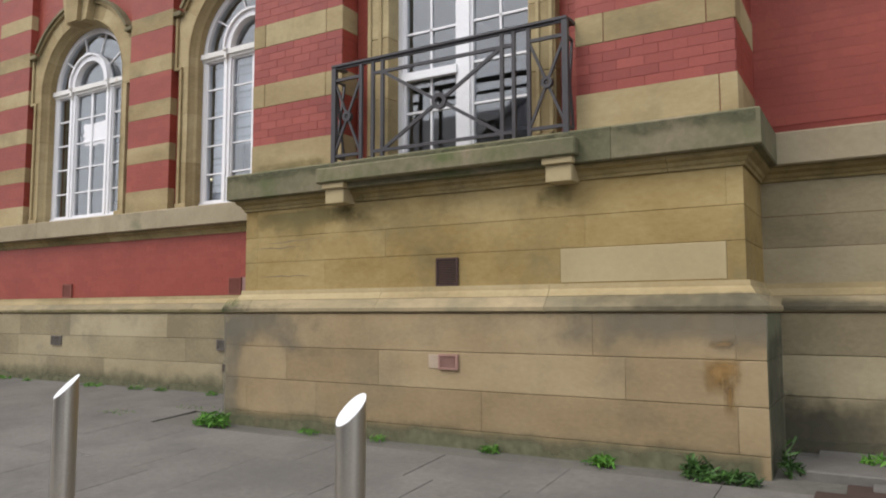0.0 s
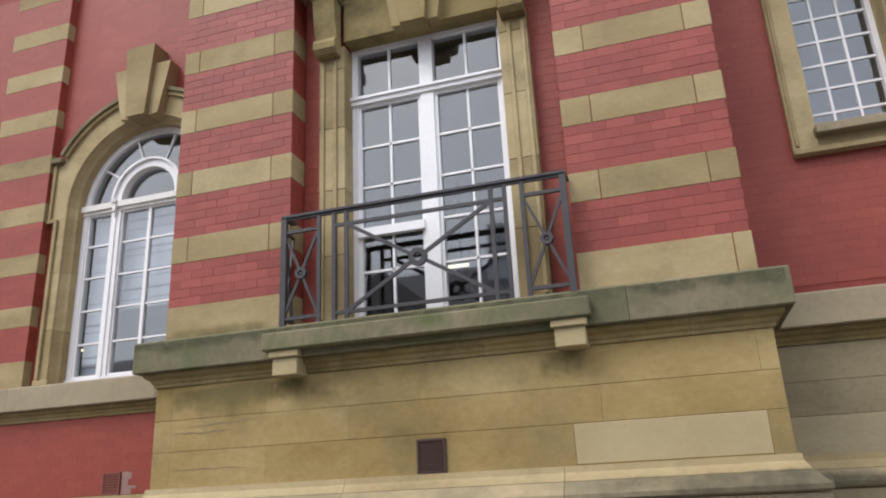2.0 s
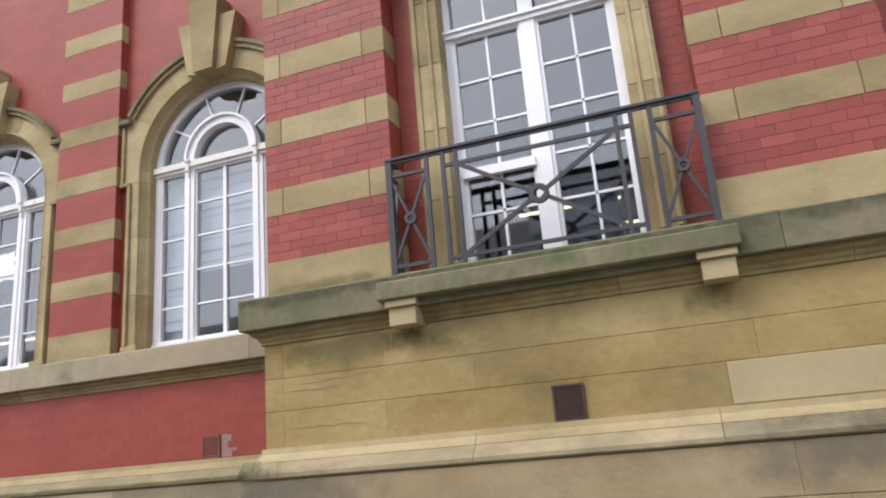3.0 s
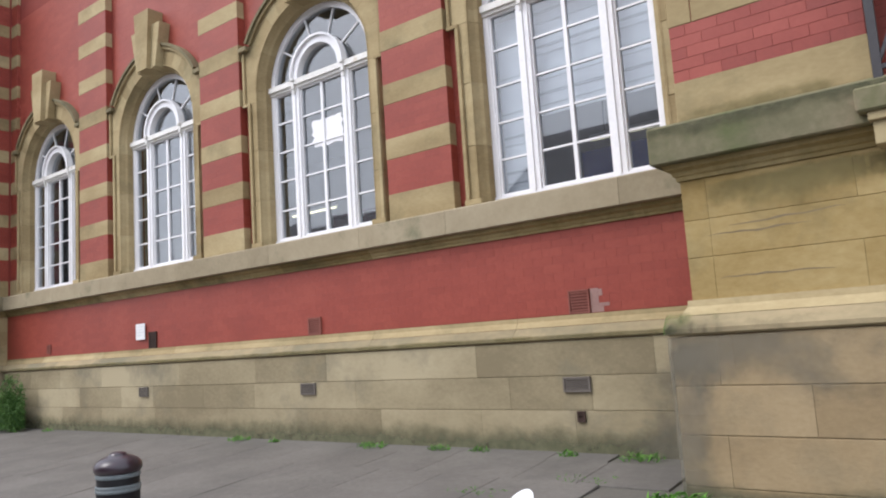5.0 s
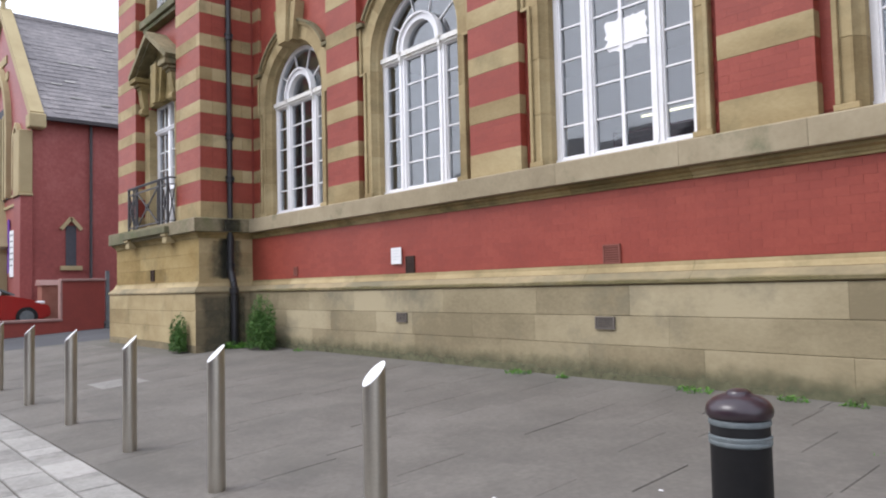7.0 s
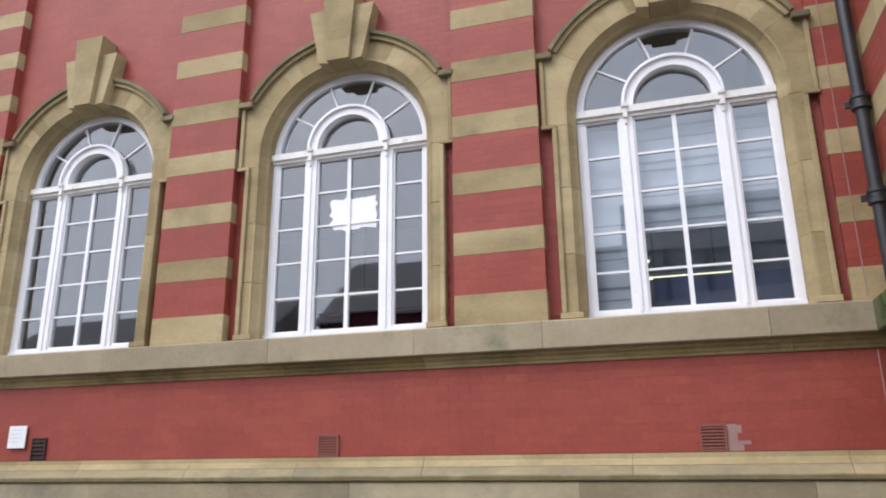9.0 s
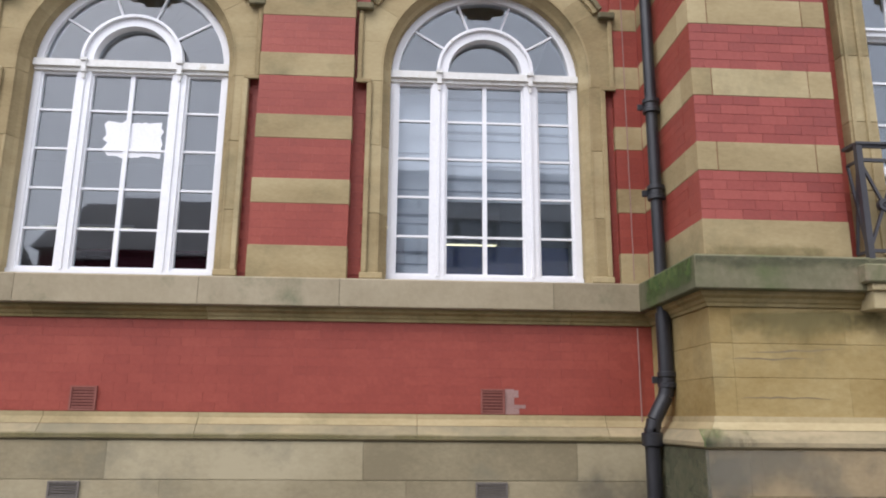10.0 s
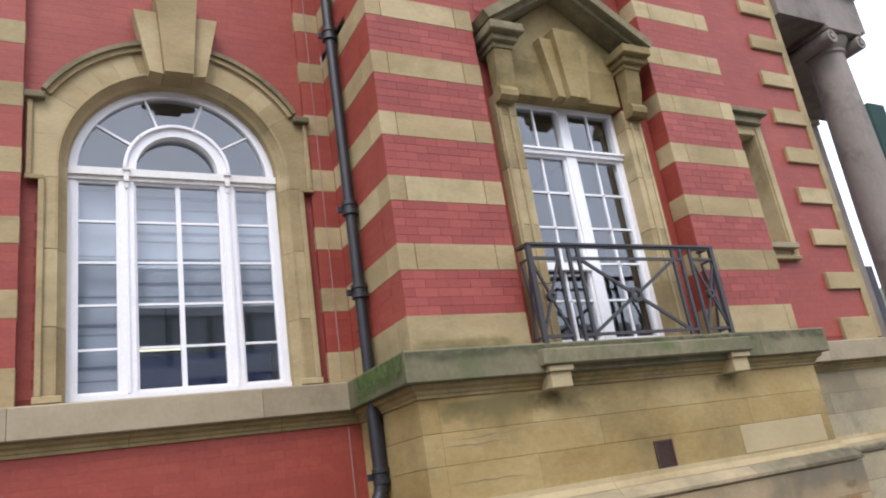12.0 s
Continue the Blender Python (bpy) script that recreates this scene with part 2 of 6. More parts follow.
def prism(bm, pts, y0, y1):
    """A polygon in x and z, extruded from y0 to y1."""
    a = [bm.verts.new((x, y0, z)) for x, z in pts]
    b = [bm.verts.new((x, y1, z)) for x, z in pts]
    bm.faces.new(a)
    bm.faces.new(b[::-1])
    for i in range(len(pts)):
        j = (i + 1) % len(pts)
        bm.faces.new((a[j], a[i], b[i], b[j]))
    return bm


def slab(bm, pts, z0, z1):
    """A polygon in x and y, from z0 to z1."""
    a = [bm.verts.new((x, y, z0)) for x, y in pts]
    b = [bm.verts.new((x, y, z1)) for x, y in pts]
    bm.faces.new(a[::-1])
    bm.faces.new(b)
    for i in range(len(pts)):
        j = (i + 1) % len(pts)
        bm.faces.new((a[i], a[j], b[j], b[i]))
    return bm


def arc(cx, cz, r, a0, a1, n):
    return [(cx + r * math.cos(radians(a0 + (a1 - a0) * i / n)), cz + r * math.sin(radians(a0 + (a1 - a0) * i / n))) for i in range(n + 1)]


def ring(bm, cx, cz, r0, r1, a0, a1, n, y0, y1):
    p, q = arc(cx, cz, r0, a0, a1, n), arc(cx, cz, r1, a0, a1, n)
    for i in range(n):
        prism(bm, [p[i], q[i], q[i + 1], p[i + 1]], y0, y1)
    bmesh.ops.remove_doubles(bm, verts=bm.verts, dist=1e-5)
    return bm


def moulded_ring(bm, cx, cz, prof, a0, a1, n):
    """An arch of one cross-section: prof is a closed outline of (radius, y)."""
    rows = []
    for k in range(n + 1):
        a = radians(a0 + (a1 - a0) * k / n)
        rows.append([bm.verts.new((cx + r * math.cos(a), y, cz + r * math.sin(a))) for r, y in prof])
    m = len(prof)
    for p, q in zip(rows, rows[1:]):
        for k in range(m):
            bm.faces.new((p[k], p[(k + 1) % m], q[(k + 1) % m], q[k]))
    bm.faces.new(rows[0][::-1])
    bm.faces.new(rows[-1])
    return bm


def bar(bm, a, b, w, d=None, sides=4):
    """A straight bar from a to b: w wide, d deep (or round with more sides)."""
    a, b = Vector(a), Vector(b)
    way = (b - a).normalized()
    up = Vector((0, 1, 0)) if abs(way.y) < 0.9 else Vector((1, 0, 0))
    s = way.cross(up).normalized()
    u = s.cross(way).normalized()
    d = d or w
    rows = []
    for p in (a, b):
        if sides == 4:
            rows.append([bm.verts.new(p + s * (w / 2 * i) + u * (d / 2 * j)) for i, j in ((-1, -1), (1, -1), (1, 1), (-1, 1))])
        else:
            rows.append([bm.verts.new(p + s * (w / 2 * math.cos(2 * math.pi * k / sides)) + u * (d / 2 * math.sin(2 * math.pi * k / sides))) for k in range(sides)])
    n = len(rows[0])
    for k in range(n):
        bm.faces.new((rows[0][k], rows[0][(k + 1) % n], rows[1][(k + 1) % n], rows[1][k]))
    bm.faces.new(rows[0][::-1])
    bm.faces.new(rows[1])
    return bm


def lathe(bm, prof, n=24, cx=0, cy=0):
    """Rings of (radius, z) turned about a vertical axis."""
    rows = [[bm.verts.new((cx + r * math.cos(2 * math.pi * k / n), cy + r * math.sin(2 * math.pi * k / n), z)) for k in range(n)] for r, z in prof]
    for a, b in zip(rows, rows[1:]):
        for k in range(n):
            bm.faces.new((a[k], a[(k + 1) % n], b[(k + 1) % n], b[k]))
    bm.faces.new(rows[0][::-1])
    bm.faces.new(rows[-1])
    return bm


# ---- the plan ----
SLOPE_Y = -4.95


def ground_z(x, y):
    y = min(y, 0.0)
    return 0.060 * (y - SLOPE_Y) if y > SLOPE_Y else max(-0.35, 0.03 * (y - SLOPE_Y))


WIN_W, PITCH = 1.956, 3.6
WIN_X = [-3 * PITCH, -2 * PITCH, -PITCH, 0.0]
SPRING, SILL = 4.99, 2.80
BAND0, BAND_H, PERIOD = 3.5125, 0.2475, 0.66
COURSE = 0.0825
TOP = 10.2
WEST_BACK = .21
MID = (WIN_X[0] + WIN_W) / 2
BAY_A = (2.55, 7.46)
BAY_B = (2 * MID - BAY_A[1], 2 * MID - BAY_A[0])
Y_PIER, Y_PANEL, Y_BAY, Y_RIGHT = -0.26, -0.14, -1.53, -0.65
X_END = 10.38
PORCH_END = 15.6
PLAN = [(BAY_B[0], 5.0), (BAY_B[0], Y_BAY - .04 + WEST_BACK), (BAY_B[1], Y_BAY - .04 + WEST_BACK), (BAY_B[1], -0.25), (BAY_A[0] - .02, -0.25), (BAY_A[0] - .02, Y_BAY - .04),
        (BAY_A[1] + .02, Y_BAY - .04), (BAY_A[1] + .02, Y_RIGHT), (PORCH_END, Y_RIGHT), (PORCH_END, 5.0)]


def structure(ob, label, category="wall"):
    return tagged(ob, label, category, kind="structure")


def outset(path, i, out):
    """The path's corner i, set outwards by out, mitred."""
    p = Vector(path[i])
    ns = []
    for a, b in ((i - 1, i), (i, i + 1)):
        if 0 <= a and b < len(path):
            d = (Vector(path[b]) - Vector(path[a])).normalized()
            ns.append(Vector((d.y, -d.x)))
    if len(ns) == 1:
        return p + ns[0] * out
    m = ns[0] + ns[1]
    return p + m * (out * 2 / m.length_squared)


def sweep_blocks(name, path, prof, mat, parent, length, seed, gap=0.004, cuts=None, label=""):
    given = cuts or {}
    """Blocks of one moulded course along a plan, mitred at its corners, with open joints between them."""
    rnd = random.Random(seed)
    made = []
    for i in range(len(path) - 1):
        a0, b0 = Vector(path[i]), Vector(path[i + 1])
        way = b0 - a0
        dist = way.length
        way.normalize()
        cuts, at = [0.0], 0.0
        while True:
            at += length * rnd.uniform(.75, 1.3)
            if at > dist - .3 * length:
                break
            cuts.append(at)
        if i in given:
            cuts = [0.0] + [c - path[i][0] for c in given[i]]
        cuts.append(dist)
        for c0, c1 in zip(cuts, cuts[1:]):
            bm = bmesh.new()
            ends = []
            for c, side in ((c0, 1), (c1, -1)):
                row = []
                for out, z in prof:
                    if c in (0.0, dist):
                        q = outset(path, i if c == 0.0 else i + 1, out)
                    else:
                        q = a0 + way * (c + side * gap / 2) + Vector((way.y, -way.x)) * out
                    row.append(bm.verts.new((q.x, q.y, z)))
                ends.append(row)
            n = len(prof)
            for k in range(n):
                bm.faces.new((ends[0][k], ends[0][(k + 1) % n], ends[1][(k + 1) % n], ends[1][k]))
            bm.faces.new(ends[0][::-1])
            bm.faces.new(ends[1])
            made.append(part(name, bm, mat(i) if callable(mat) else mat, parent, label))
    return made


# ---- ground ----
def ground_sheet():
    xs = [-900, -300, -120, -60] + [x for x in range(-40, 24, 2)] + [30, 60, 120, 300, 900]
    ys = [-900, -300, -120, -60, -35, -20, -14, -10, -8, SLOPE_Y, -4, -3, -2, -1, 0, 5, 20, 60, 120, 300, 900]
    bm = bmesh.new()
    g = [[bm.verts.new((x, y, ground_z(x, y) - .05)) for y in ys] for x in xs]
    for i in range(len(xs) - 1):
        for j in range(len(ys) - 1):
            bm.faces.new((g[i][j], g[i + 1][j], g[i + 1][j + 1], g[i][j + 1]))
    return link_mesh("ground", bm, ASPHALT)


structure(ground_sheet(), "dark asphalt ground reaching the far distance", "ground")
FOOT_EDGE = -5.32


def bed(name, x0, x1, y0, y1, drop, mat):
    bm = bmesh.new()
    for a, b in ((y0, SLOPE_Y), (SLOPE_Y, y1)) if y0 < SLOPE_Y < y1 else ((y0, y1),):
        v = [bm.verts.new((x, y, ground_z(x, y) - drop)) for x, y in ((x0, a), (x1, a), (x1, b), (x0, b))]
        bm.faces.new(v)
    return link_mesh(name, bm, mat)


forecourt = structure(bed("pavement", -17.5, 14, FOOT_EDGE, -.2, .012, DIRT), "worn grey stone flagged forecourt beside the building", "pavement")
footway = structure(bed("pavement", -17.5, 14, -9.0, FOOT_EDGE, .014, DIRT), "pale block paved footway along the street", "pavement")

# ---- the room behind the windows ----
structure(link_mesh("floor", B(-10.95, 2.0, .25, 7, 1.95, 2.05), CARPET), "dark blue carpeted room floor", "floor")
structure(link_mesh("ceiling", B(-10.95, 2.0, .25, 7, 6.35, 6.5), PLASTER), "pale plaster room ceiling", "ceiling")
structure(link_mesh("wall_back", B(BAY_B[0], X_END, 7, 7.2, 0, TOP), PLASTER), "pale plaster back wall of the room", "wall")
structure(link_mesh("floor", B(2.55, 7.4, -1.0, 7, 2.55, 2.7), CARPET), "dark carpeted floor of the bay room", "floor")
structure(link_mesh("ceiling", B(2.55, 7.4, -1.0, 7, 6.35, 6.5), PLASTER), "pale plaster ceiling of the bay room", "ceiling")
structure(link_mesh("wall_inner", B(-11.15, -10.95, .25, 7, 0, TOP), PLASTER), "plaster end wall of the long room", "wall")
structure(link_mesh("wall_inner", B(2.1, 2.3, .25, 7, 0, TOP), PLASTER), "plaster wall between the rooms", "wall")
structure(link_mesh("wall_inner", B(7.2, 7.4, -.6, 7, 0, TOP), PLASTER), "plaster wall beside the bay room", "wall")
structure(link_mesh("roof", slab(bmesh.new(), [(BAY_B[0], 7.2), (BAY_B[0], -1.2), (BAY_B[1], -1.2), (BAY_B[1], .1), (2.55, .1), (2.55, -1.2), (X_END, -.6), (X_END, 7.2)], TOP, TOP + .2), SLATE), "flat grey building roof", "roof")

# ---- wall cores ----
wall_main = bmesh.new()
box(wall_main, BAY_B[1] - .2, BAY_A[0] + .1, -.244, .25, -.3, 2.72)
zc = SPRING
for x0 in WIN_X:
    cx = x0 + WIN_W / 2
    r = WIN_W / 2 + .094
    left, right = cx - PITCH / 2, cx + PITCH / 2
    if x0 == WIN_X[0]:
        left = BAY_B[1] - .1
    if x0 == WIN_X[-1]:
        right = BAY_A[0] + .1
    box(wall_main, left, cx - r, Y_PANEL + .005, .25, 2.72, zc)
    box(wall_main, cx + r, right, Y_PANEL + .005, .25, 2.72, zc)
    pts = arc(cx, zc, r, 180, 0, 20)
    prism(wall_main, [(left, zc), (cx - r, zc), (cx - r, 7.2), (left, 7.2)], Y_PANEL + .005, .25)
    prism(wall_main, [(cx + r, zc), (right, zc), (right, 7.2), (cx + r, 7.2)], Y_PANEL + .005, .25)
    for a, b in zip(pts, pts[1:]):
        prism(wall_main, [a, b, (b[0], 7.2), (a[0], 7.2)], Y_PANEL + .005, .25)
box(wall_main, BAY_B[1] - .2, BAY_A[0] + .1, Y_PANEL + .005, .25, 7.2, TOP)
wall_main = structure(link_mesh("wall_main", wall_main, JOINT), "long red painted brick wall with stone bands and arched windows", "wall")


def pier_core(bm, x0, x1, yf, yb, z1=TOP):
    box(bm, x0 + .005, x1 - .005, yf + .005, yb, 2.72, z1)


F_X0, F_X1, F_TOP, F_SILL = 4.22, 5.73, 5.58, 2.79
PIER_IN = (3.76, 6.215)
Y_REC, Y_ARCH, Y_FWIN = -1.28, -1.39, -1.21


def bay_core(name, mirror=False):
    bm = bmesh.new()
    a, b = BAY_A
    box(bm, a + .014, b - .014, Y_BAY, -1.0, -.3, 2.72)
    box(bm, a + .005, a + .3, -1.0, .3, -.3, TOP)
    box(bm, b - .3, b - .005, -1.0, .3, -.3, TOP)
    pier_core(bm, a, PIER_IN[0], Y_BAY, -1.0)
    pier_core(bm, PIER_IN[1], b, Y_BAY, -1.0)
    box(bm, PIER_IN[0], F_X0, Y_REC + .005, -1.0, 2.72, TOP)
    box(bm, F_X1, PIER_IN[1], Y_REC + .005, -1.0, 2.72, TOP)
    box(bm, F_X0, F_X1, Y_REC + .005, -1.0, F_TOP, 7.6)
    box(bm, F_X0, F_X1, Y_REC + .005, -1.0, 9.6, TOP)
    if mirror:
        bmesh.ops.scale(bm, vec=(-1, 1, 1), verts=bm.verts)
        bmesh.ops.translate(bm, vec=(2 * MID, WEST_BACK, 0), verts=bm.verts)
    return structure(link_mesh(name, bm, JOINT), "projecting bay of red painted brick with pale stone bands", "wall")


wall_bay_east = bay_core("wall_bay_east")
wall_bay_west = bay_core("wall_bay_west", True)
bm = bmesh.new()
SW_X0, SW_X1, SW_Z0, SW_Z1 = 8.205, 8.93, 4.19, 5.86
box(bm, BAY_A[1] - .1, X_END - .012, Y_RIGHT + .005, -.2, -.3, SW_Z0)
box(bm, BAY_A[1] - .1, SW_X0, Y_RIGHT + .005, -.2, SW_Z0, SW_Z1)
box(bm, SW_X1, X_END - .012, Y_RIGHT + .005, -.2, SW_Z0, SW_Z1)
box(bm, BAY_A[1] - .1, X_END - .012, Y_RIGHT + .005, -.2, SW_Z1, TOP)
box(bm, X_END - .4, X_END - .012, -.5, 7, -.3, TOP)
box(bm, X_END - .012, PORCH_END - .02, Y_RIGHT + .005, 2.6, -.3, 2.72)
wall_east = structure(link_mesh("wall_east", bm, JOINT), "plain red painted brick wall beside the bay", "wall")
structure(link_mesh("wall_west", B(BAY_B[0] + .012, BAY_B[0] + .3, -1.4 + WEST_BACK, 7, -.3, TOP), JOINT), "west end wall of the building", "wall")

# ---- moulded stone courses ----
JOINTS = [[4.78, 5.4, 6.4], [2.71, 3.62, 5.4, 7.41], [3.24, 4.35, 6.62], [2.7, 6.37, 7.41]]
MAIN_JOINTS = [[-9, -6.5, -4, -1.5, .8], [-10.2, -8.9, -7.6, -6.05, -4.3, -2.91, -1.5, -.13, .93], [-9.8, -8.3, -7.0, -6.1, -4.83, -3.72, -1.88, .23, 1.12], [-10.1, -9, -7.6, -6.4, -5.4, -3.68, -2.35, -.15, 1.75]]
GOLD_JOINTS = [[2.7, 3.6, 6.065, 7.35], [2.7, 4.33, 6.28], [2.7, 3.6, 7.36]]

PLAN_IN = [tuple(outset(PLAN, i, -.014)) for i in range(len(PLAN))]
plinth = structure(link_mesh("plinth", slab(bmesh.new(), PLAN_IN, -.3, 1.30), MORTAR), "weathered sandstone plinth of large blocks", "plinth")
for k, (z0, z1) in enumerate(((-.12, .335), (.335, .665), (.665, .985), (.985, 1.315))):
    # Plinth returns 4 and 6 use a darker, greener stone than the fronts.
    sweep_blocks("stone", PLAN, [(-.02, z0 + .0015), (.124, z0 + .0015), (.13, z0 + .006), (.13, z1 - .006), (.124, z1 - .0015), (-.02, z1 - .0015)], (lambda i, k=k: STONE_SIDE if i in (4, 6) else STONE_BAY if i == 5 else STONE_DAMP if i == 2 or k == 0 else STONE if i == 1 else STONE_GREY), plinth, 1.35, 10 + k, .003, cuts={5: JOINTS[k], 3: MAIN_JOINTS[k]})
moulding = structure(link_mesh("plinth_moulding", slab(bmesh.new(), PLAN_IN, 1.325, 1.50), MORTAR), "pale moulded stone course on the plinth", "trim")
sweep_blocks("stone", PLAN, [(-.02, 1.452), (.070, 1.452), (.045, 1.49), (.030, 1.51), (.026, 1.553), (-.02, 1.553)], STONE, moulding, 1.6, 30, .004)
# Lower roll: its stains and its shade both lie in this stone's colour.
sweep_blocks("stone", PLAN, [(-.02, 1.32), (.135, 1.32), (.155, 1.335), (.155, 1.365), (.135, 1.385), (.120, 1.40), (.075, 1.449), (-.02, 1.449)], STONE_STAIN_SHADE, moulding, 1.6, 30, .004)
cornice = structure(link_mesh("string_course", slab(bmesh.new(), PLAN_IN, 2.36, 2.5), MORTAR), "moulded stone string course under the sills", "trim")
# The shade below the sill band is part of this darker stone colour.
sweep_blocks("stone", PLAN, [(-.02, 2.385), (.018, 2.385), (.022, 2.41), (.035, 2.42), (.045, 2.445), (.08, 2.465), (.09, 2.497), (-.02, 2.497)], STONE_PED, cornice, 1.6, 31, .004)
band = structure(link_mesh("sill_band", slab(bmesh.new(), PLAN_IN, 2.5, 2.79), MORTAR), "broad algae-stained stone sill band", "trim")
sweep_blocks("stone", PLAN, [(-.02, 2.50), (.14, 2.50), (.15, 2.51), (.15, 2.755), (.14, 2.768), (-.10, 2.80), (-.10, 2.70)], lambda i: SILL_STONE if i in (3, 7) else STONE_MOSS, band, 1.7, 32, .004)
# ashlar of the bays and of the wall beside them
for wall, path in ((wall_bay_east, PLAN[4:7]), (wall_bay_west, [(BAY_B[0], -.2)] + PLAN[1:4]), (wall_east, PLAN[7:9])):
    if wall is wall_bay_east:
        path = PLAN[4:8]
    for k, (z0, z1) in enumerate(((1.54, 1.84), (1.84, 2.10), (2.10, 2.385))):
        made = sweep_blocks("stone", path, [(-.03, z0 + .001), (-.003, z0 + .001), (0, z0 + .004), (0, z1 - .004), (-.003, z1 - .001), (-.03, z1 - .001)], (lambda i, p=path: STONE if p[i][0] == p[i + 1][0] and p[i][0] in (PLAN[2][0],) else (STONE_GREY if p[i][1] == Y_RIGHT == p[i + 1][1] else STONE_GOLD)), wall, 1.6, 50 + k, .002, cuts={1: GOLD_JOINTS[k]} if wall is wall_bay_east else None)


# ---- brick and banding ----
def bricks(bm, x0, x1, z0, z1, y, keep=None, gap=.0014, axis="x", side=1, parts=None):
    """Courses of bricks over a rectangle. axis y: on a face that looks along x; parts: a list that takes each brick by itself."""
    n = round((z1 - z0) / COURSE)
    for k in range(n):
        z = z0 + k * COURSE
        at = x0 - (0.1125 if (k + round((z0 - BAND0) / COURSE)) % 2 else 0.0)
        while at < x1 - .01:
            a, b = max(at, x0), min(at + .225, x1)
            at += .225
            if b - a < .02 or (keep and not keep((a + b) / 2, z + .04)):
                continue
            if parts is not None:
                parts.append((a, b, z))
            elif axis == "x":
                box(bm, a + gap, b - gap, y, y + .014, z + gap, z + COURSE - gap)
            else:
                box(bm, *sorted((y, y + side * .014)), a + gap, b - gap, z + gap, z + COURSE - gap)


BRICK_MESH = {}


def brick_object(a, b, z, y, parent):
    key = round(b - a, 3)
    if key not in BRICK_MESH:
        bm = B(.001, key - .001, 0, .014, .001, COURSE - .001, .0012)
        me = bpy.data.meshes.new("brick")
        bm.to_mesh(me)
        bm.free()
        me.materials.append(RED)
        BRICK_MESH[key] = me
    ob = new("brick", BRICK_MESH[key])
    ob.location = (a, y + random.uniform(-.0012, .0012), z)
    ob.parent = parent


def bands(z_top=TOP):
    """Stone bands and the red stripes between them: (bottom, top, is it stone)."""
    out = [(2.77, 3.10, True)]
    z = 3.10
    while z < z_top - .3:
        out.append((z, z + 5 * COURSE, False))
        out.append((z + 5 * COURSE, z + 8 * COURSE, True))
        z += PERIOD
    return out


def stone_band(x0, x1, z0, z1, yf, yb, parent, ends=(.0, .0), mat=None, seed=0):
    """One band round a pier: a long block and shorter ones at its ends."""
    cuts = [x0, x1]
    if ends[0]:
        cuts.insert(1, x0 + ends[0])
    if ends[1]:
        cuts.insert(-1, x1 - ends[1])
    for a, b in zip(cuts, cuts[1:]):
        g = .003
        part("stone", B(a + (g if a != x0 else 0), b - (g if b != x1 else 0), yf, yb, z0, z1, .004), mat or STONE, parent)


near_parts = []


def pier(x0, x1, yf, yb, parent, near=False, ends=(0, 0), left=True, right=True, z_top=TOP, collect=None, gap=.0006):
    for z0, z1, stone in bands(z_top):
        if stone:
            low = (0, .13 if x0 > 6 else 0) if z0 < 3 and near else ends
            stone_band(x0 - .004, x1 + .004, z0, z1, yf - .004, yb, parent, low)
        elif near and z0 < 6.3:
            got = []
            bricks(None, x0, x1, z0, z1, yf, parts=got)
            near_parts.extend((a, b, z, yf, parent) for a, b, z in got)
        else:
            bricks(collect, x0, x1, z0, z1, yf, gap=gap)
        if not stone:
            if left:
                bricks(collect, yf + .014, yb, z0, z1, x0, gap=gap, axis="y", side=1)
            if right:
                bricks(collect, yf + .014, yb, z0, z1, x1, gap=gap, axis="y", side=-1)


def brickwork(name, bm, parent, label):
    ob = part(name, bm, RED_STUFF, parent, label)
    tagged(ob, kind="stuff")
    return ob


# main wall: piers between the windows, the panels and the dado
bw = bmesh.new()
piers_core = bmesh.new()
pier_xs = [(w + WIN_W + .345, w + PITCH - .37) for w in WIN_X[:-1]]
for x0, x1 in pier_xs:
    pier(x0, x1, Y_PIER, Y_PANEL, wall_main, collect=bw)
    pier_core(piers_core, x0, x1, Y_PIER, Y_PANEL + .02)
for x0, x1 in ((WIN_X[-1] + WIN_W + .33, BAY_A[0] + .02), (BAY_B[1] - .02, WIN_X[0] - .33)):
    pier(x0, x1, Y_PIER + .06, Y_PANEL, wall_main, collect=bw)
    pier_core(piers_core, x0, x1, Y_PIER + .06, Y_PANEL + .02)
part("pier_core", piers_core, JOINT, wall_main)
bricks(bw, BAY_B[1], BAY_A[0] - .02, 1.56, 2.385, -.235 - .014, gap=.0007)


def clear_of_windows(x, z):
    for w in WIN_X:
        cx = w + WIN_W / 2
        if z < SPRING and abs(x - cx) < WIN_W / 2 + .16:
            return False
        if z >= SPRING and math.hypot(x - cx, z - SPRING) < WIN_W / 2 + .22:
            return False
    return not any(a + .12 < x < b - .12 for a, b in pier_xs)


bricks(bw, BAY_B[1], BAY_A[0], 2.8525, 8.5, Y_PANEL, keep=clear_of_windows, gap=.0007)
brickwork("brickwork", bw, wall_main, "red painted brick courses with faint joints")

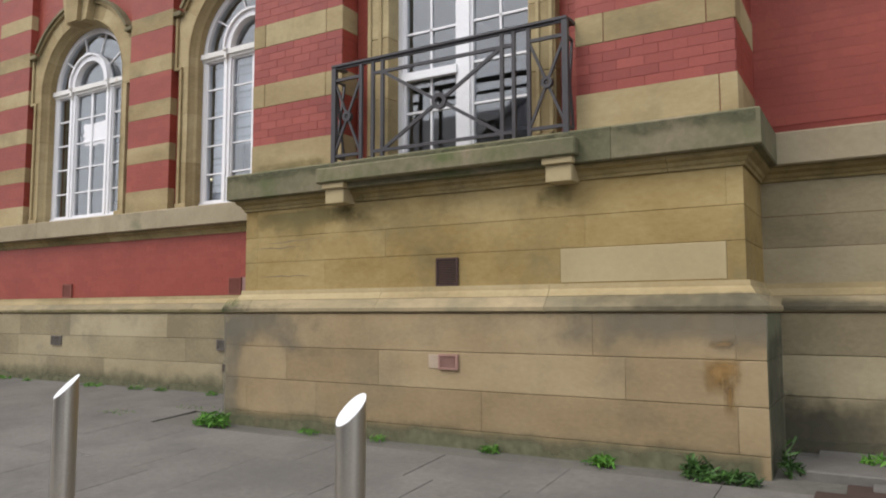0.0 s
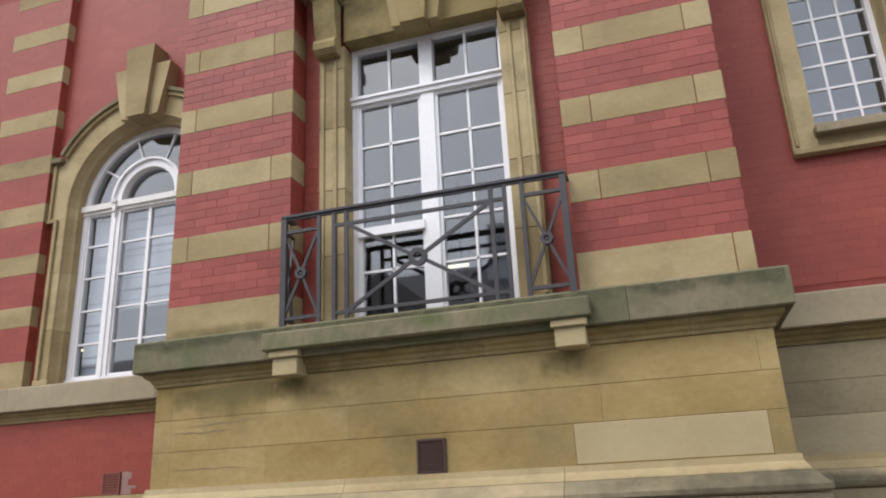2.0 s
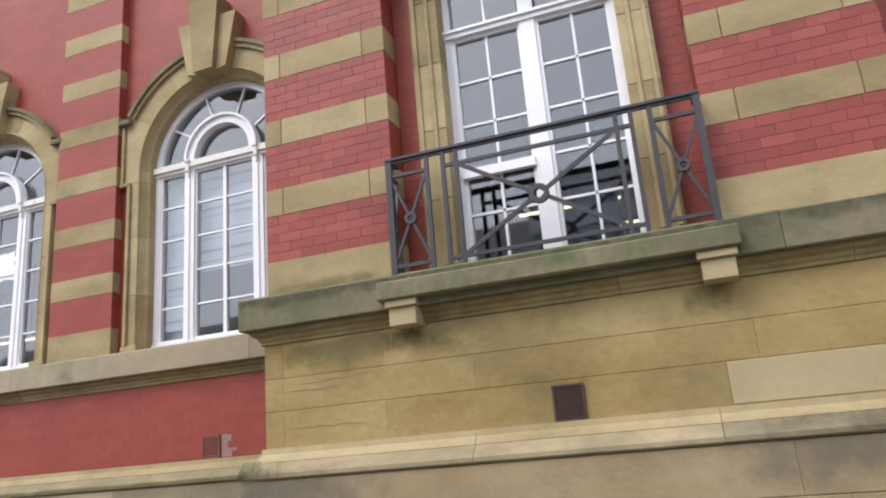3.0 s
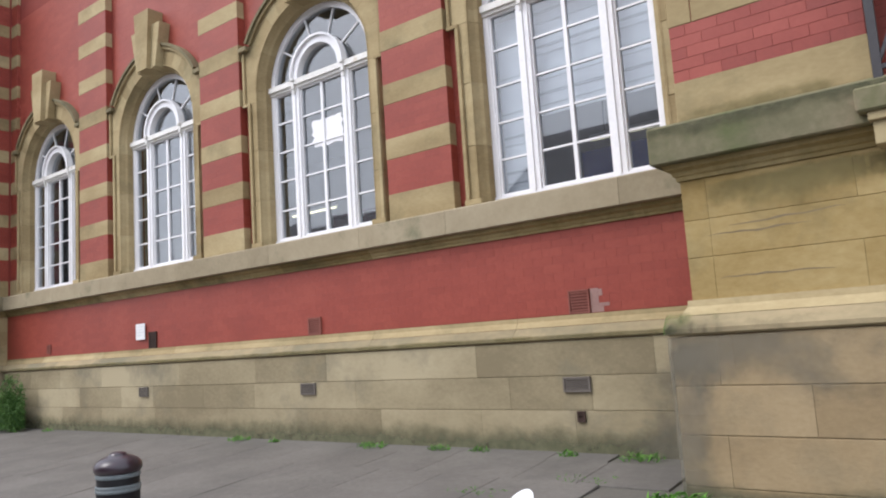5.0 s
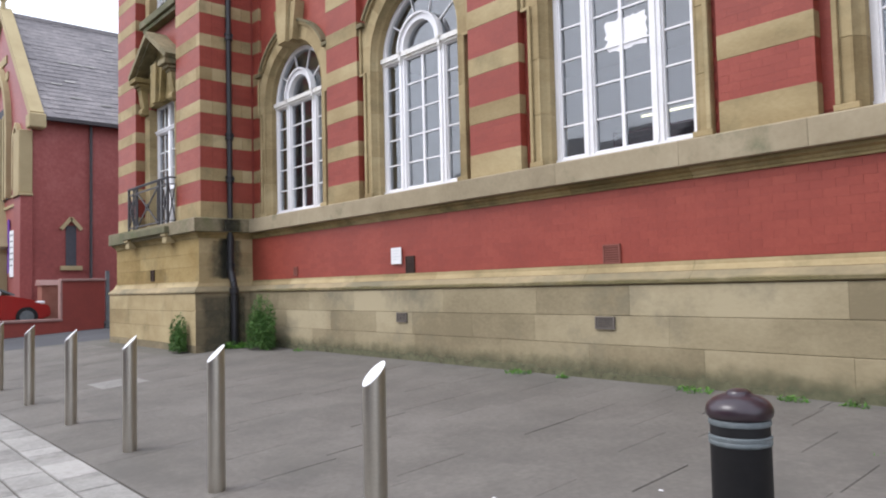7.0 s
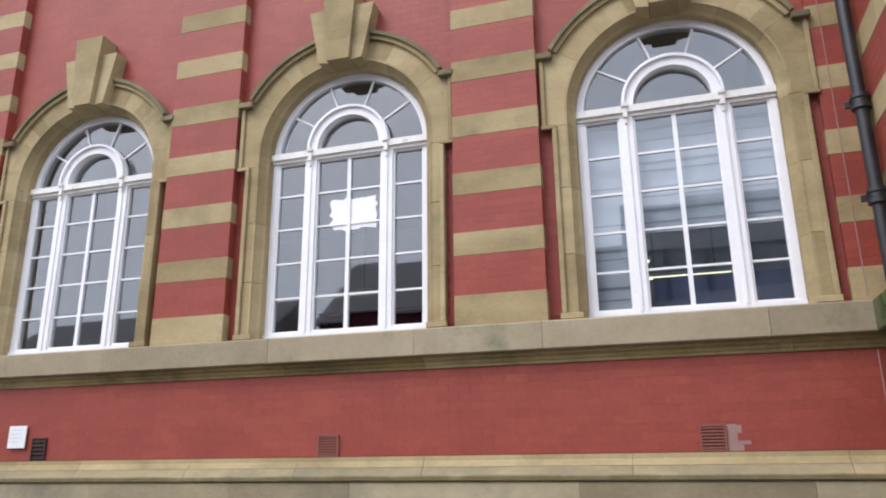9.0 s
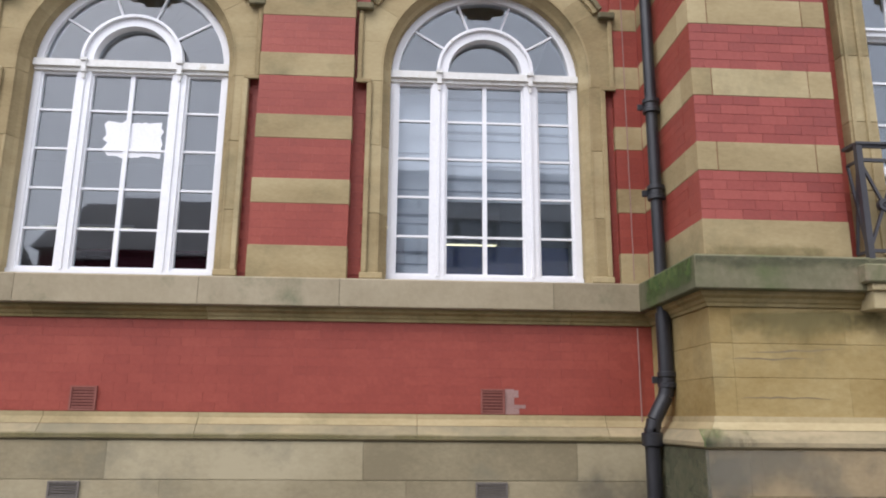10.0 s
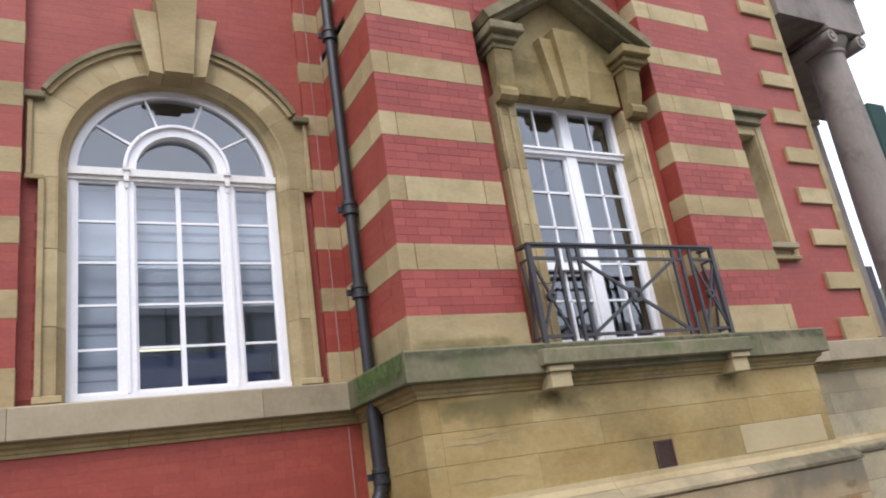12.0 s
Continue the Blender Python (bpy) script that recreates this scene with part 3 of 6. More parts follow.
# the two bays
for wall, sx in ((wall_bay_east, 1), (wall_bay_west, -1)):
    X = (lambda a, b: (a, b)) if sx == 1 else (lambda a, b: (2 * MID - b, 2 * MID - a))
    bw = bmesh.new()
    near = sx == 1
    dy = 0 if near else WEST_BACK
    for a, b, e in ((BAY_A[0], PIER_IN[0], (.17, .21)), (PIER_IN[1], BAY_A[1], (.24, .21))):
        x0, x1 = X(a, b)
        pier(x0, x1, Y_BAY + dy, Y_REC + dy, wall, near, e if sx == 1 else e[::-1], collect=bw, gap=.001)
    for a, b in ((PIER_IN[0] + .01, 4.0), (5.95, PIER_IN[1] - .01)):
        x0, x1 = X(a, b)
        bricks(bw, x0, x1, 2.8525, 8.8, Y_REC + dy)
    x0, x1 = X(4.0, 5.95)
    bricks(bw, x0, x1, 6.6475, 7.3, Y_REC + dy)
    # side faces
    outer, inner = (BAY_A[1], BAY_A[0]) if sx == 1 else (BAY_B[0], BAY_B[1])
    for xs, yb in ((inner, -.24), (outer, Y_RIGHT if sx == 1 else 3.0)):
        s = 1 if xs < sum(X(*BAY_A)) / 2 else -1
        for z0, z1, stone in bands():
            if stone:
                y0 = Y_REC + dy - .001
                while y0 < yb - .01:
                    y1 = min(y0 + .62, yb)
                    part("stone", B(*sorted((xs - s * .004, xs + s * .1)), y0 + .002, y1 - .002, z0, z1, .004), STONE, wall)
                    y0 = y1
            else:
                bricks(bw, Y_REC + dy, yb, z0, z1, xs, axis="y", side=s)
    brickwork("brickwork", bw, wall, "red painted brick courses between stone bands")
# wall beside the bay, with its quoins
bw = bmesh.new()
bricks(bw, BAY_A[1], X_END - .1, 2.8525, 9.2, Y_RIGHT, keep=lambda x, z: not (SW_X0 - .13 < x < SW_X1 + .13 and SW_Z0 - .15 < z < SW_Z1 + .1), gap=.0006)
brickwork("brickwork", bw, wall_east, "smooth red painted brick courses")
for z0, z1, stone in bands():
    if stone:
        part("quoin", B(9.55, X_END - .13, Y_RIGHT - .05, Y_RIGHT + .1, z0, z1, .008), STONE, wall_east)
part("corner_shaft", B(X_END - .13, X_END + .02, Y_RIGHT - .025, Y_RIGHT + .1, 2.8, TOP, .006), STONE, wall_east, "smooth stone corner strip")


# ---- windows ----
def arched_window(x0, name, label):
    """A white timber window under a round head, in its stone surround. y 0 is the front of the timber."""
    cx, r = x0 + WIN_W / 2, WIN_W / 2
    w = structure(new(name), label, "window")
    w.location = (cx, 0, SILL)
    W = bpy.data.objects

    def P(nm, bm, mat, lab="", smooth=False):
        bmesh.ops.translate(bm, vec=(-cx, 0, -SILL), verts=bm.verts)
        return part(nm, bm, mat, w, lab, smooth)
    fr = bmesh.new()
    box(fr, x0, x0 + .07, 0, .12, SILL + .075, SPRING - .03)
    box(fr, x0 + WIN_W - .07, x0 + WIN_W, 0, .12, SILL + .075, SPRING - .03)
    box(fr, x0 - .01, x0 + WIN_W + .01, -.02, .12, SILL, SILL + .075)
    ring(fr, cx, SPRING, r - .075, r, 0, 180, 28, 0, .12)
    P("window_frame", fr, WHITE, "white painted timber frame")
    tr = bmesh.new()
    box(tr, x0 - .01, x0 + WIN_W + .01, -.05, .10, SPRING - .03, SPRING + .045)
    box(tr, x0, x0 + WIN_W, -.02, .10, SPRING - .07, SPRING - .03)
    P("transom", tr, CREAM)
    for s in (-1, 1):
        m = bmesh.new()
        mx = cx + s * .475
        box(m, mx - .068, mx + .068, -.012, .10, SILL + .075, SPRING - .07)
        box(m, mx - .012, mx + .012, -.028, 0, SILL + .075, SPRING - .07)
        P("mullion", m, WHITE)
        k = bmesh.new()
        box(k, mx - .034, mx + .034, -.085, 0, SPRING + .02, SPRING + .055, .004)
        prism(k, [(mx - .024, SPRING + .02), (mx + .024, SPRING + .02), (mx + .022, SPRING - .09), (mx - .022, SPRING - .09)], -.065, 0)
        prism(k, [(mx - .018, SPRING - .092), (mx + .018, SPRING - .092), (mx + .012, SPRING - .155), (mx - .012, SPRING - .155)], -.045, 0)
        P("bracket", k, CREAM)
    hood = bmesh.new()
    ring(hood, cx, SPRING + .045, .385, .475, 0, 180, 22, -.05, .10)
    ring(hood, cx, SPRING + .045, .475, .505, 0, 180, 22, -.085, .02)
    P("inner_arch", hood, WHITE)
    for a in (36, 72, 108, 144):
        c, s = math.cos(radians(a)), math.sin(radians(a))
        P("glazing_bar", bar(bmesh.new(), (cx + .49 * c, .05, SPRING + .045 + .49 * s), (cx + (r - .05) * c, .05, SPRING + (r - .05) * s), .022, .04), WHITE)
    z0, z1 = SILL + .075, SPRING - .07
    cols = [(x0 + .07, cx - .543), (cx - .407, cx + .407), (cx + .543, x0 + WIN_W - .07)]
    P("glazing_bar", B(cx - .022, cx + .022, .02, .07, z0, z1), WHITE)
    for a, b in cols:
        sash = bmesh.new()
        for q in ((a, a + .022, z0, z1), (b - .022, b, z0, z1), (a + .022, b - .022, z1 - .025, z1), (a + .022, b - .022, z0, z0 + .03)):
            box(sash, q[0], q[1], .015, .075, q[2], q[3])
        P("sash", sash, WHITE)
        for k in range(1, 5):
            z = z0 + (z1 - z0) * k / 5
            P("glazing_bar", B(a, b, .03, .065, z - .011, z + .011), WHITE)
        subs = [(a, cx - .02), (cx + .02, b)] if b - a > .6 else [(a, b)]
        for p, q in subs:
            for k in range(5):
                zz0, zz1 = z0 + (z1 - z0) * k / 5, z0 + (z1 - z0) * (k + 1) / 5
                g = B(p, q, .048, .052, zz0 + .006, zz1 - .006)
                tilt = random.Random(hash_of(x0, p, k)).uniform(-.6, .6)
                bmesh.ops.rotate(g, cent=((p + q) / 2, .05, (zz0 + zz1) / 2), matrix=Matrix.Rotation(radians(tilt * .5), 3, "X"), verts=g.verts)
                P("pane", g, GLASS).visible_shadow = False
    P("pane", prism(bmesh.new(), arc(cx, SPRING + .045, .39, 0, 180, 16), .048, .052), GLASS).visible_shadow = False
    for a0, a1 in ((0, 36), (36, 72), (72, 108), (108, 144), (144, 180)):
        P("pane", ring(bmesh.new(), cx, SPRING + .02, .48, r - .06, a0 + .5, a1 - .5, 6, .048, .052), GLASS).visible_shadow = False
    # stone surround: jambs with shoulders, voussoirs, hood and keystone
    ya, yb = -.205, .02
    R1 = 1.36
    e0, e1 = r + .002, r + .098
    for k in range(6):
        P("architrave", moulded_ring(bmesh.new(), cx, SPRING, [(e0, yb), (e0, ya + .11), (e0 + .03, ya + .085), (e1 - .03, ya + .03), (e1 - .022, ya), (e1, ya), (e1, yb)], 30 * k + .05, 30 * k + 29.95, 5), STONE)
    for s in (-1, 1):
        def sx(v):
            return cx + s * v
        for k, (z0, z1, w0) in enumerate(((2.80, 3.45, .235), (3.45, 4.15, .235), (4.15, 4.84, .235), (4.84, 5.27, .335), (5.27, 5.60, .335))):
            a, b = sorted((sx(e1 - .007), sx(r + w0)))
            if z1 <= SPRING or k == 3:
                top = min(z1, SPRING) - .002
                P("architrave", slab(bmesh.new(), [(sx(u), v) for u, v in ((e0, yb), (e0, ya + .11), (e0 + .03, ya + .085), (e1 - .03, ya + .03), (e1 - .022, ya), (e1, ya), (e1, yb))], z0 + .002, top), STONE)
            if z1 <= SPRING:
                P("jamb_stone", B(a, b, ya + .004, yb, z0 + .002, z1 - .002, .004), STONE)
            else:
                pts = [(r + w0, z0 + .002), (r + w0, z1 - .002)]
                zt = z1
                if k == 4:
                    pts.append((R1 * math.cos(radians(31.5)), SPRING + R1 * math.sin(radians(31.5))))
                    zt = SPRING + (e1 - .007) * math.sin(radians(31.3))
                inner = []
                for j in range(7):
                    zz = zt + (z0 - zt) * j / 6
                    inner.append((e1 - .007 if zz <= SPRING else max(.02, math.sqrt(max((e1 - .007) ** 2 - (zz - SPRING) ** 2, 0))), zz))
                P("jamb_stone", prism(bmesh.new(), [(sx(u), v) for u, v in pts + inner], ya + .004, yb), STONE)
        a, b = sorted((sx(r + .235 - .05), sx(r + .235)))
        P("jamb_fillet", B(a, b, ya - .03, ya, 2.86, 4.80, .006), STONE)
        a, b = sorted((sx(r + .03), sx(r + .25)))
        P("jamb_foot", B(a, b, ya - .035, ya, 2.80, 2.86, .006), STONE)
        a, b = sorted((sx(r + .29), sx(r + .335)))
        P("shoulder_fillet", B(a, b, ya - .03, ya, 4.84, 5.60, .006), STONE)
        a, b = sorted((sx(r + .19), sx(r + .345)))
        P("shoulder_fillet", B(a, b, ya - .03, ya, 4.80, 4.845, .006), STONE)
        a, b = sorted((sx(r + .19), sx(r + .36)))
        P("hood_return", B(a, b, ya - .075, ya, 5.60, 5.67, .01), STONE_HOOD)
        for k in range(5):
            a0 = 31.5 + k * 9.9
            ang = (a0 + .03, a0 + 9.9 - .03)
            if s < 0:
                ang = (180 - ang[1], 180 - ang[0])
            P("voussoir", ring(bmesh.new(), cx, SPRING, e1 - .007, R1, ang[0], ang[1], 3, ya + .004, yb), STONE)
        ang = (31, 81) if s > 0 else (99, 149)
        hb = bmesh.new()
        ring(hb, cx, SPRING, R1 - .05, R1, ang[0], ang[1], 14, ya - .035, ya)
        P("hood_mould", hb, STONE)
        hb = bmesh.new()
        ring(hb, cx, SPRING, R1, R1 + .045, ang[0], ang[1], 14, ya - .07, -.12)
        P("hood_mould", hb, STONE_HOOD)
    key = prism(bmesh.new(), [(cx - .135, 5.96), (cx + .135, 5.96), (cx + .21, 6.93), (cx - .21, 6.93)], -.40, -.1)
    P("keystone", key, STONE)
    for s in (-1, 1):
        P("keystone", prism(bmesh.new(), [(cx + s * .14, 5.965), (cx + s * .27, 5.985), (cx + s * .41, 6.68), (cx + s * .193, 6.68)], -.33, -.1), STONE)
    return w


def hash_of(*v):
    return int(sum((i + 3) * 7919 * round(x * 100) for i, x in enumerate(v))) % 100003


for k, x0 in enumerate(WIN_X):
    arched_window(x0, "window_%d" % (k + 1), "tall round-headed white timber window in a carved sandstone surround")


def french_window(name, label, sx=1):
    """The tall window of a bay with its stone surround and gabled hood."""
    cx = (F_X0 + F_X1) / 2
    w = structure(new(name), label, "window")
    w.location = (cx if sx == 1 else 2 * MID - cx, 0 if sx == 1 else WEST_BACK, F_SILL)

    def P(nm, bm, mat, lab=""):
        bmesh.ops.translate(bm, vec=(-cx, 0, -F_SILL), verts=bm.verts)
        if sx == -1:
            bmesh.ops.scale(bm, vec=(-1, 1, 1), verts=bm.verts)
        return part(nm, bm, mat, w, lab)
    y = Y_FWIN
    fr = bmesh.new()
    for q in ((F_X0, F_X0 + .06, F_SILL, F_TOP), (F_X1 - .06, F_X1, F_SILL, F_TOP), (F_X0 + .06, F_X1 - .06, F_TOP - .06, F_TOP), (F_X0 + .06, F_X1 - .06, F_SILL, F_SILL + .06)):
        box(fr, q[0], q[1], y, y + .12, q[2], q[3])
    P("window_frame", fr, WHITE, "white painted timber frame")
    P("mullion", B(cx - .065, cx + .065, y - .01, y + .1, F_SILL + .06, F_TOP - .06), WHITE)
    tz = 4.945
    tr = B(F_X0, F_X1, y - .03, y + .1, tz, tz + .06)
    box(tr, F_X0, F_X1, y - .055, y + .05, tz + .045, tz + .07)
    P("transom", tr, WHITE)
    for a, b in ((F_X0 + .06, cx - .065), (cx + .065, F_X1 - .06)):
        m = (a + b) / 2
        sash = bmesh.new()
        for q in ((a, a + .03, F_SILL + .06, tz), (b - .03, b, F_SILL + .06, tz), (a + .03, b - .03, tz - .03, tz), (a + .03, b - .03, F_SILL + .06, F_SILL + .10)):
            box(sash, q[0], q[1], y + .015, y + .08, q[2], q[3])
        P("sash", sash, WHITE)
        P("glazing_bar", B(m - .011, m + .011, y + .03, y + .07, F_SILL + .1, tz), WHITE)
        P("glazing_bar", B(m - .011, m + .011, y + .03, y + .07, tz + .06, F_TOP - .06), WHITE)
        rows = [F_SILL + .10 + (tz - .03 - F_SILL - .10) * k / 5 for k in range(6)]
        for z in rows[1:5]:
            P("glazing_bar", B(a, b, y + .03, y + .07, z - .011, z + .011), WHITE)
        if a < cx - .2:
            P("vent_rail", B(a, b, y - .035, y + .03, rows[2] - .09, rows[2] - .01), WHITE)
        for p, q in ((a + .02, m - .008), (m + .008, b - .02)):
            for z0, z1 in zip(rows, rows[1:]):
                P("pane", B(p, q, y + .048, y + .052, z0, z1), GLASS).visible_shadow = False
            P("pane", B(p, q, y + .048, y + .052, tz + .06, F_TOP - .05), GLASS).visible_shadow = False
    # surround
    for s in (-1, 1):
        def sxp(v):
            return cx + s * v
        hw = (F_X1 - F_X0) / 2
        zz = 2.80
        k = 0
        while zz < 5.45:
            z1 = min(zz + .62, 5.52)
            a, b = sorted((sxp(hw - .005), sxp(hw + .25)))
            P("jamb_stone", B(a, b, Y_ARCH, -1.1, zz + .002, z1 - .002, .004), STONE)
            zz = z1
        a, b = sorted((sxp(hw + .07), sxp(hw + .105)))
        P("jamb_fillet", B(a, b, Y_ARCH - .018, Y_ARCH, 2.86, 5.36, .004), STONE)
        a, b = sorted((sxp(hw + .195), sxp(hw + .23)))
        P("jamb_fillet", B(a, b, Y_ARCH - .018, Y_ARCH, 2.86, 5.36, .004), STONE)
        # scrolled bracket under the cornice block
        a, b = sorted((sxp(hw + .03), sxp(hw + .25)))
        con = bmesh.new()
        side = [(Y_ARCH, 5.40), (Y_ARCH - .10, 5.40), (Y_ARCH - .145, 5.44), (Y_ARCH - .15, 5.50), (Y_ARCH - .125, 5.55), (Y_ARCH - .09, 5.57), (Y_ARCH - .13, 5.70), (Y_ARCH - .17, 5.98), (Y_ARCH, 5.98)]
        va = [con.verts.new((a, u, v)) for u, v in side]
        vb = [con.verts.new((b, u, v)) for u, v in side]
        con.faces.new(va)
        con.faces.new(vb[::-1])
        for j in range(len(side)):
            jj = (j + 1) % len(side)
            con.faces.new((va[jj], va[j], vb[j], vb[jj]))
        P("bracket", con, STONE_PED)
        a, b = sorted((sxp(hw - .02), sxp(hw + .30)))
        c1 = B(a + .03, b - .03, Y_ARCH - .19, -1.1, 5.98, 6.04, .006)
        box(c1, a, b, Y_ARCH - .25, -1.1, 6.04, 6.11, .008)
        box(c1, a - .05, b + .05, Y_ARCH - .33, -1.1, 6.11, 6.22, .012)
        # One block takes the darker olive stone, the other the lighter.
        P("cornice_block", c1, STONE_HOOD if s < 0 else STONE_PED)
        # raking cornice
        e = hw + .36
        ri = bmesh.new()
        prism(ri, [(sxp(e), 6.22), (sxp(0), 6.94), (sxp(0), 7.07), (sxp(e + .06), 6.30)], Y_ARCH - .34, -1.2)
        prism(ri, [(sxp(e - .10), 6.225), (sxp(0), 6.87), (sxp(0), 6.95), (sxp(e - .02), 6.225)], Y_ARCH - .24, -1.2)
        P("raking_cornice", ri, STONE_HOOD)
    P("lintel", B(F_X0 - .0, F_X1 + .0, Y_ARCH, -1.1, 5.56, 6.0, .004), STONE_PED)
    P("tympanum", prism(bmesh.new(), [(cx - .85, 6.002), (cx + .85, 6.002), (cx + .85, 6.25), (cx, 6.90), (cx - .85, 6.25)], Y_ARCH + .01, -1.1), STONE_PED)
    P("keystone", prism(bmesh.new(), [(cx - .12, 5.50), (cx + .12, 5.50), (cx + .17, 6.36), (cx - .17, 6.36)], Y_ARCH - .18, Y_ARCH + .02), STONE_PED)
    for s in (-1, 1):
        P("keystone", prism(bmesh.new(), [(cx + s * .125, 5.52), (cx + s * .22, 5.53), (cx + s * .33, 6.26), (cx + s * .165, 6.26)], Y_ARCH - .11, Y_ARCH + .02), STONE_PED)
    return w


french_window("window_5", "tall white timber balcony window under a small stone gable")
french_window("window_6", "tall white timber balcony window under a small stone gable", -1)


# ---- balconies ----
def balcony(at_x, label):
    """Stone slab on brackets with an iron railing; made about x 0 and set at the bay's middle."""
    b = thing("balcony", label, "balcony", "balconies of the bays", (at_x, 0, 2.60))
    hw, yf = 1.265, -1.815

    def P(nm, bm, mat, lab="", par=None):
        if par is None:
            bmesh.ops.translate(bm, vec=(0, 0, -2.60), verts=bm.verts)
        return part(nm, bm, mat, par or b, lab)
    s = B(-1.32, 1.30, yf, -1.25, 2.555, 2.70, .012)
    P("slab", s, STONE_MOSS, "algae-stained stone slab")
    for s in (-1, 1):
        c = s * (hw - .13)
        k = B(c - .13, c + .13, yf + .03, -1.5, 2.50, 2.555, .006)
        box(k, c - .11, c + .11, yf + .06, -1.5, 2.36, 2.50, .006)
        P("bracket", k, STONE_PALE)
    post = 1.19
    rail = part("railing", B(-post, post, yf + .108, yf + .132, 1.08, 1.099), IRON, b, "dark painted wrought iron railing")
    zt, zs, zb, y = 1.10, .975, .225, yf + .12

    def R(nm, bm):
        part(nm, bm, IRON, rail)
    R("rail", B(-post - .025, post + .025, y - .03, y + .03, zt, zt + .026, .004))
    for s in (-1, 1):
        x = s * post
        R("rail", B(x - .03, x + .03, y + .03, -1.53, zt, zt + .026))
        R("post", B(x - .025, x + .025, y - .022, y + .022, .10, zt))
        R("rail", B(x - .01, x + .01, y + .02, -1.54, zs - .01, zs + .01))
        R("rail", B(x - .01, x + .01, y + .02, -1.54, zb - .01, zb + .01))
        R("bar", bar(bmesh.new(), (x, y + .02, zb), (x, -1.54, zs), .02, .018))
        R("bar", bar(bmesh.new(), (x, y + .02, zs), (x, -1.54, zb), .02, .018))
        for xx in (s * .868, s * .73, s * .62):
            R("bar", B(xx - .016, xx + .016, y - .014, y + .014, .10, zt))
        R("rail", B(*sorted((x, s * .868)), y - .013, y + .013, zs - .014, zs + .014))
        R("rail", B(*sorted((x, s * .868)), y - .013, y + .013, zb - .014, zb + .014))
        xm, zm = (x + s * .868) / 2, (zs + zb) / 2
        for p, q in (((x, zs), (s * .868, zb)), ((x, zb), (s * .868, zs))):
            dx, dz = q[0] - p[0], q[1] - p[1]
            for u, v in ((0, .44), (.56, 1)):
                R("bar", bar(bmesh.new(), (p[0] + dx * u, y, p[1] + dz * u), (p[0] + dx * v, y, p[1] + dz * v), .022, .02))
        R("boss", ring(bmesh.new(), xm, zm, .022, .05, 0, 360, 14, y - .022, y + .022))
        R("boss", ring(bmesh.new(), xm, zm, .001, .012, 0, 359, 10, y - .016, y + .016))
    for z in (zs, zb):
        R("rail", B(-.73, .73, y - .013, y + .013, z - .014, z + .014))
    for s in (-1, 1):
        for t in (-1, 1):
            R("bar", bar(bmesh.new(), (s * .62, y, (zs + zb) / 2 + t * (zs - zb) / 2), (s * .05, y, (zs + zb) / 2 + t * .026), .03, .022))
    R("boss", ring(bmesh.new(), 0, (zs + zb) / 2, .038, .075, 0, 360, 18, y - .02, y + .02))
    for k in range(4):
        a = radians(45 + 90 * k)
        R("boss_lug", bar(bmesh.new(), (.03 * math.cos(a), y, .60 + .03 * math.sin(a)), (.05 * math.cos(a), y, .60 + .05 * math.sin(a)), .02, .03))
    return b


balc = balcony((BAY_A[0] + BAY_A[1]) / 2 - .01, "stone balcony with dark iron railing before the bay window")
copy_thing(balc, Matrix.Translation((2 * MID - (BAY_A[0] + BAY_A[1]) / 2 + .01, WEST_BACK, 2.60)))


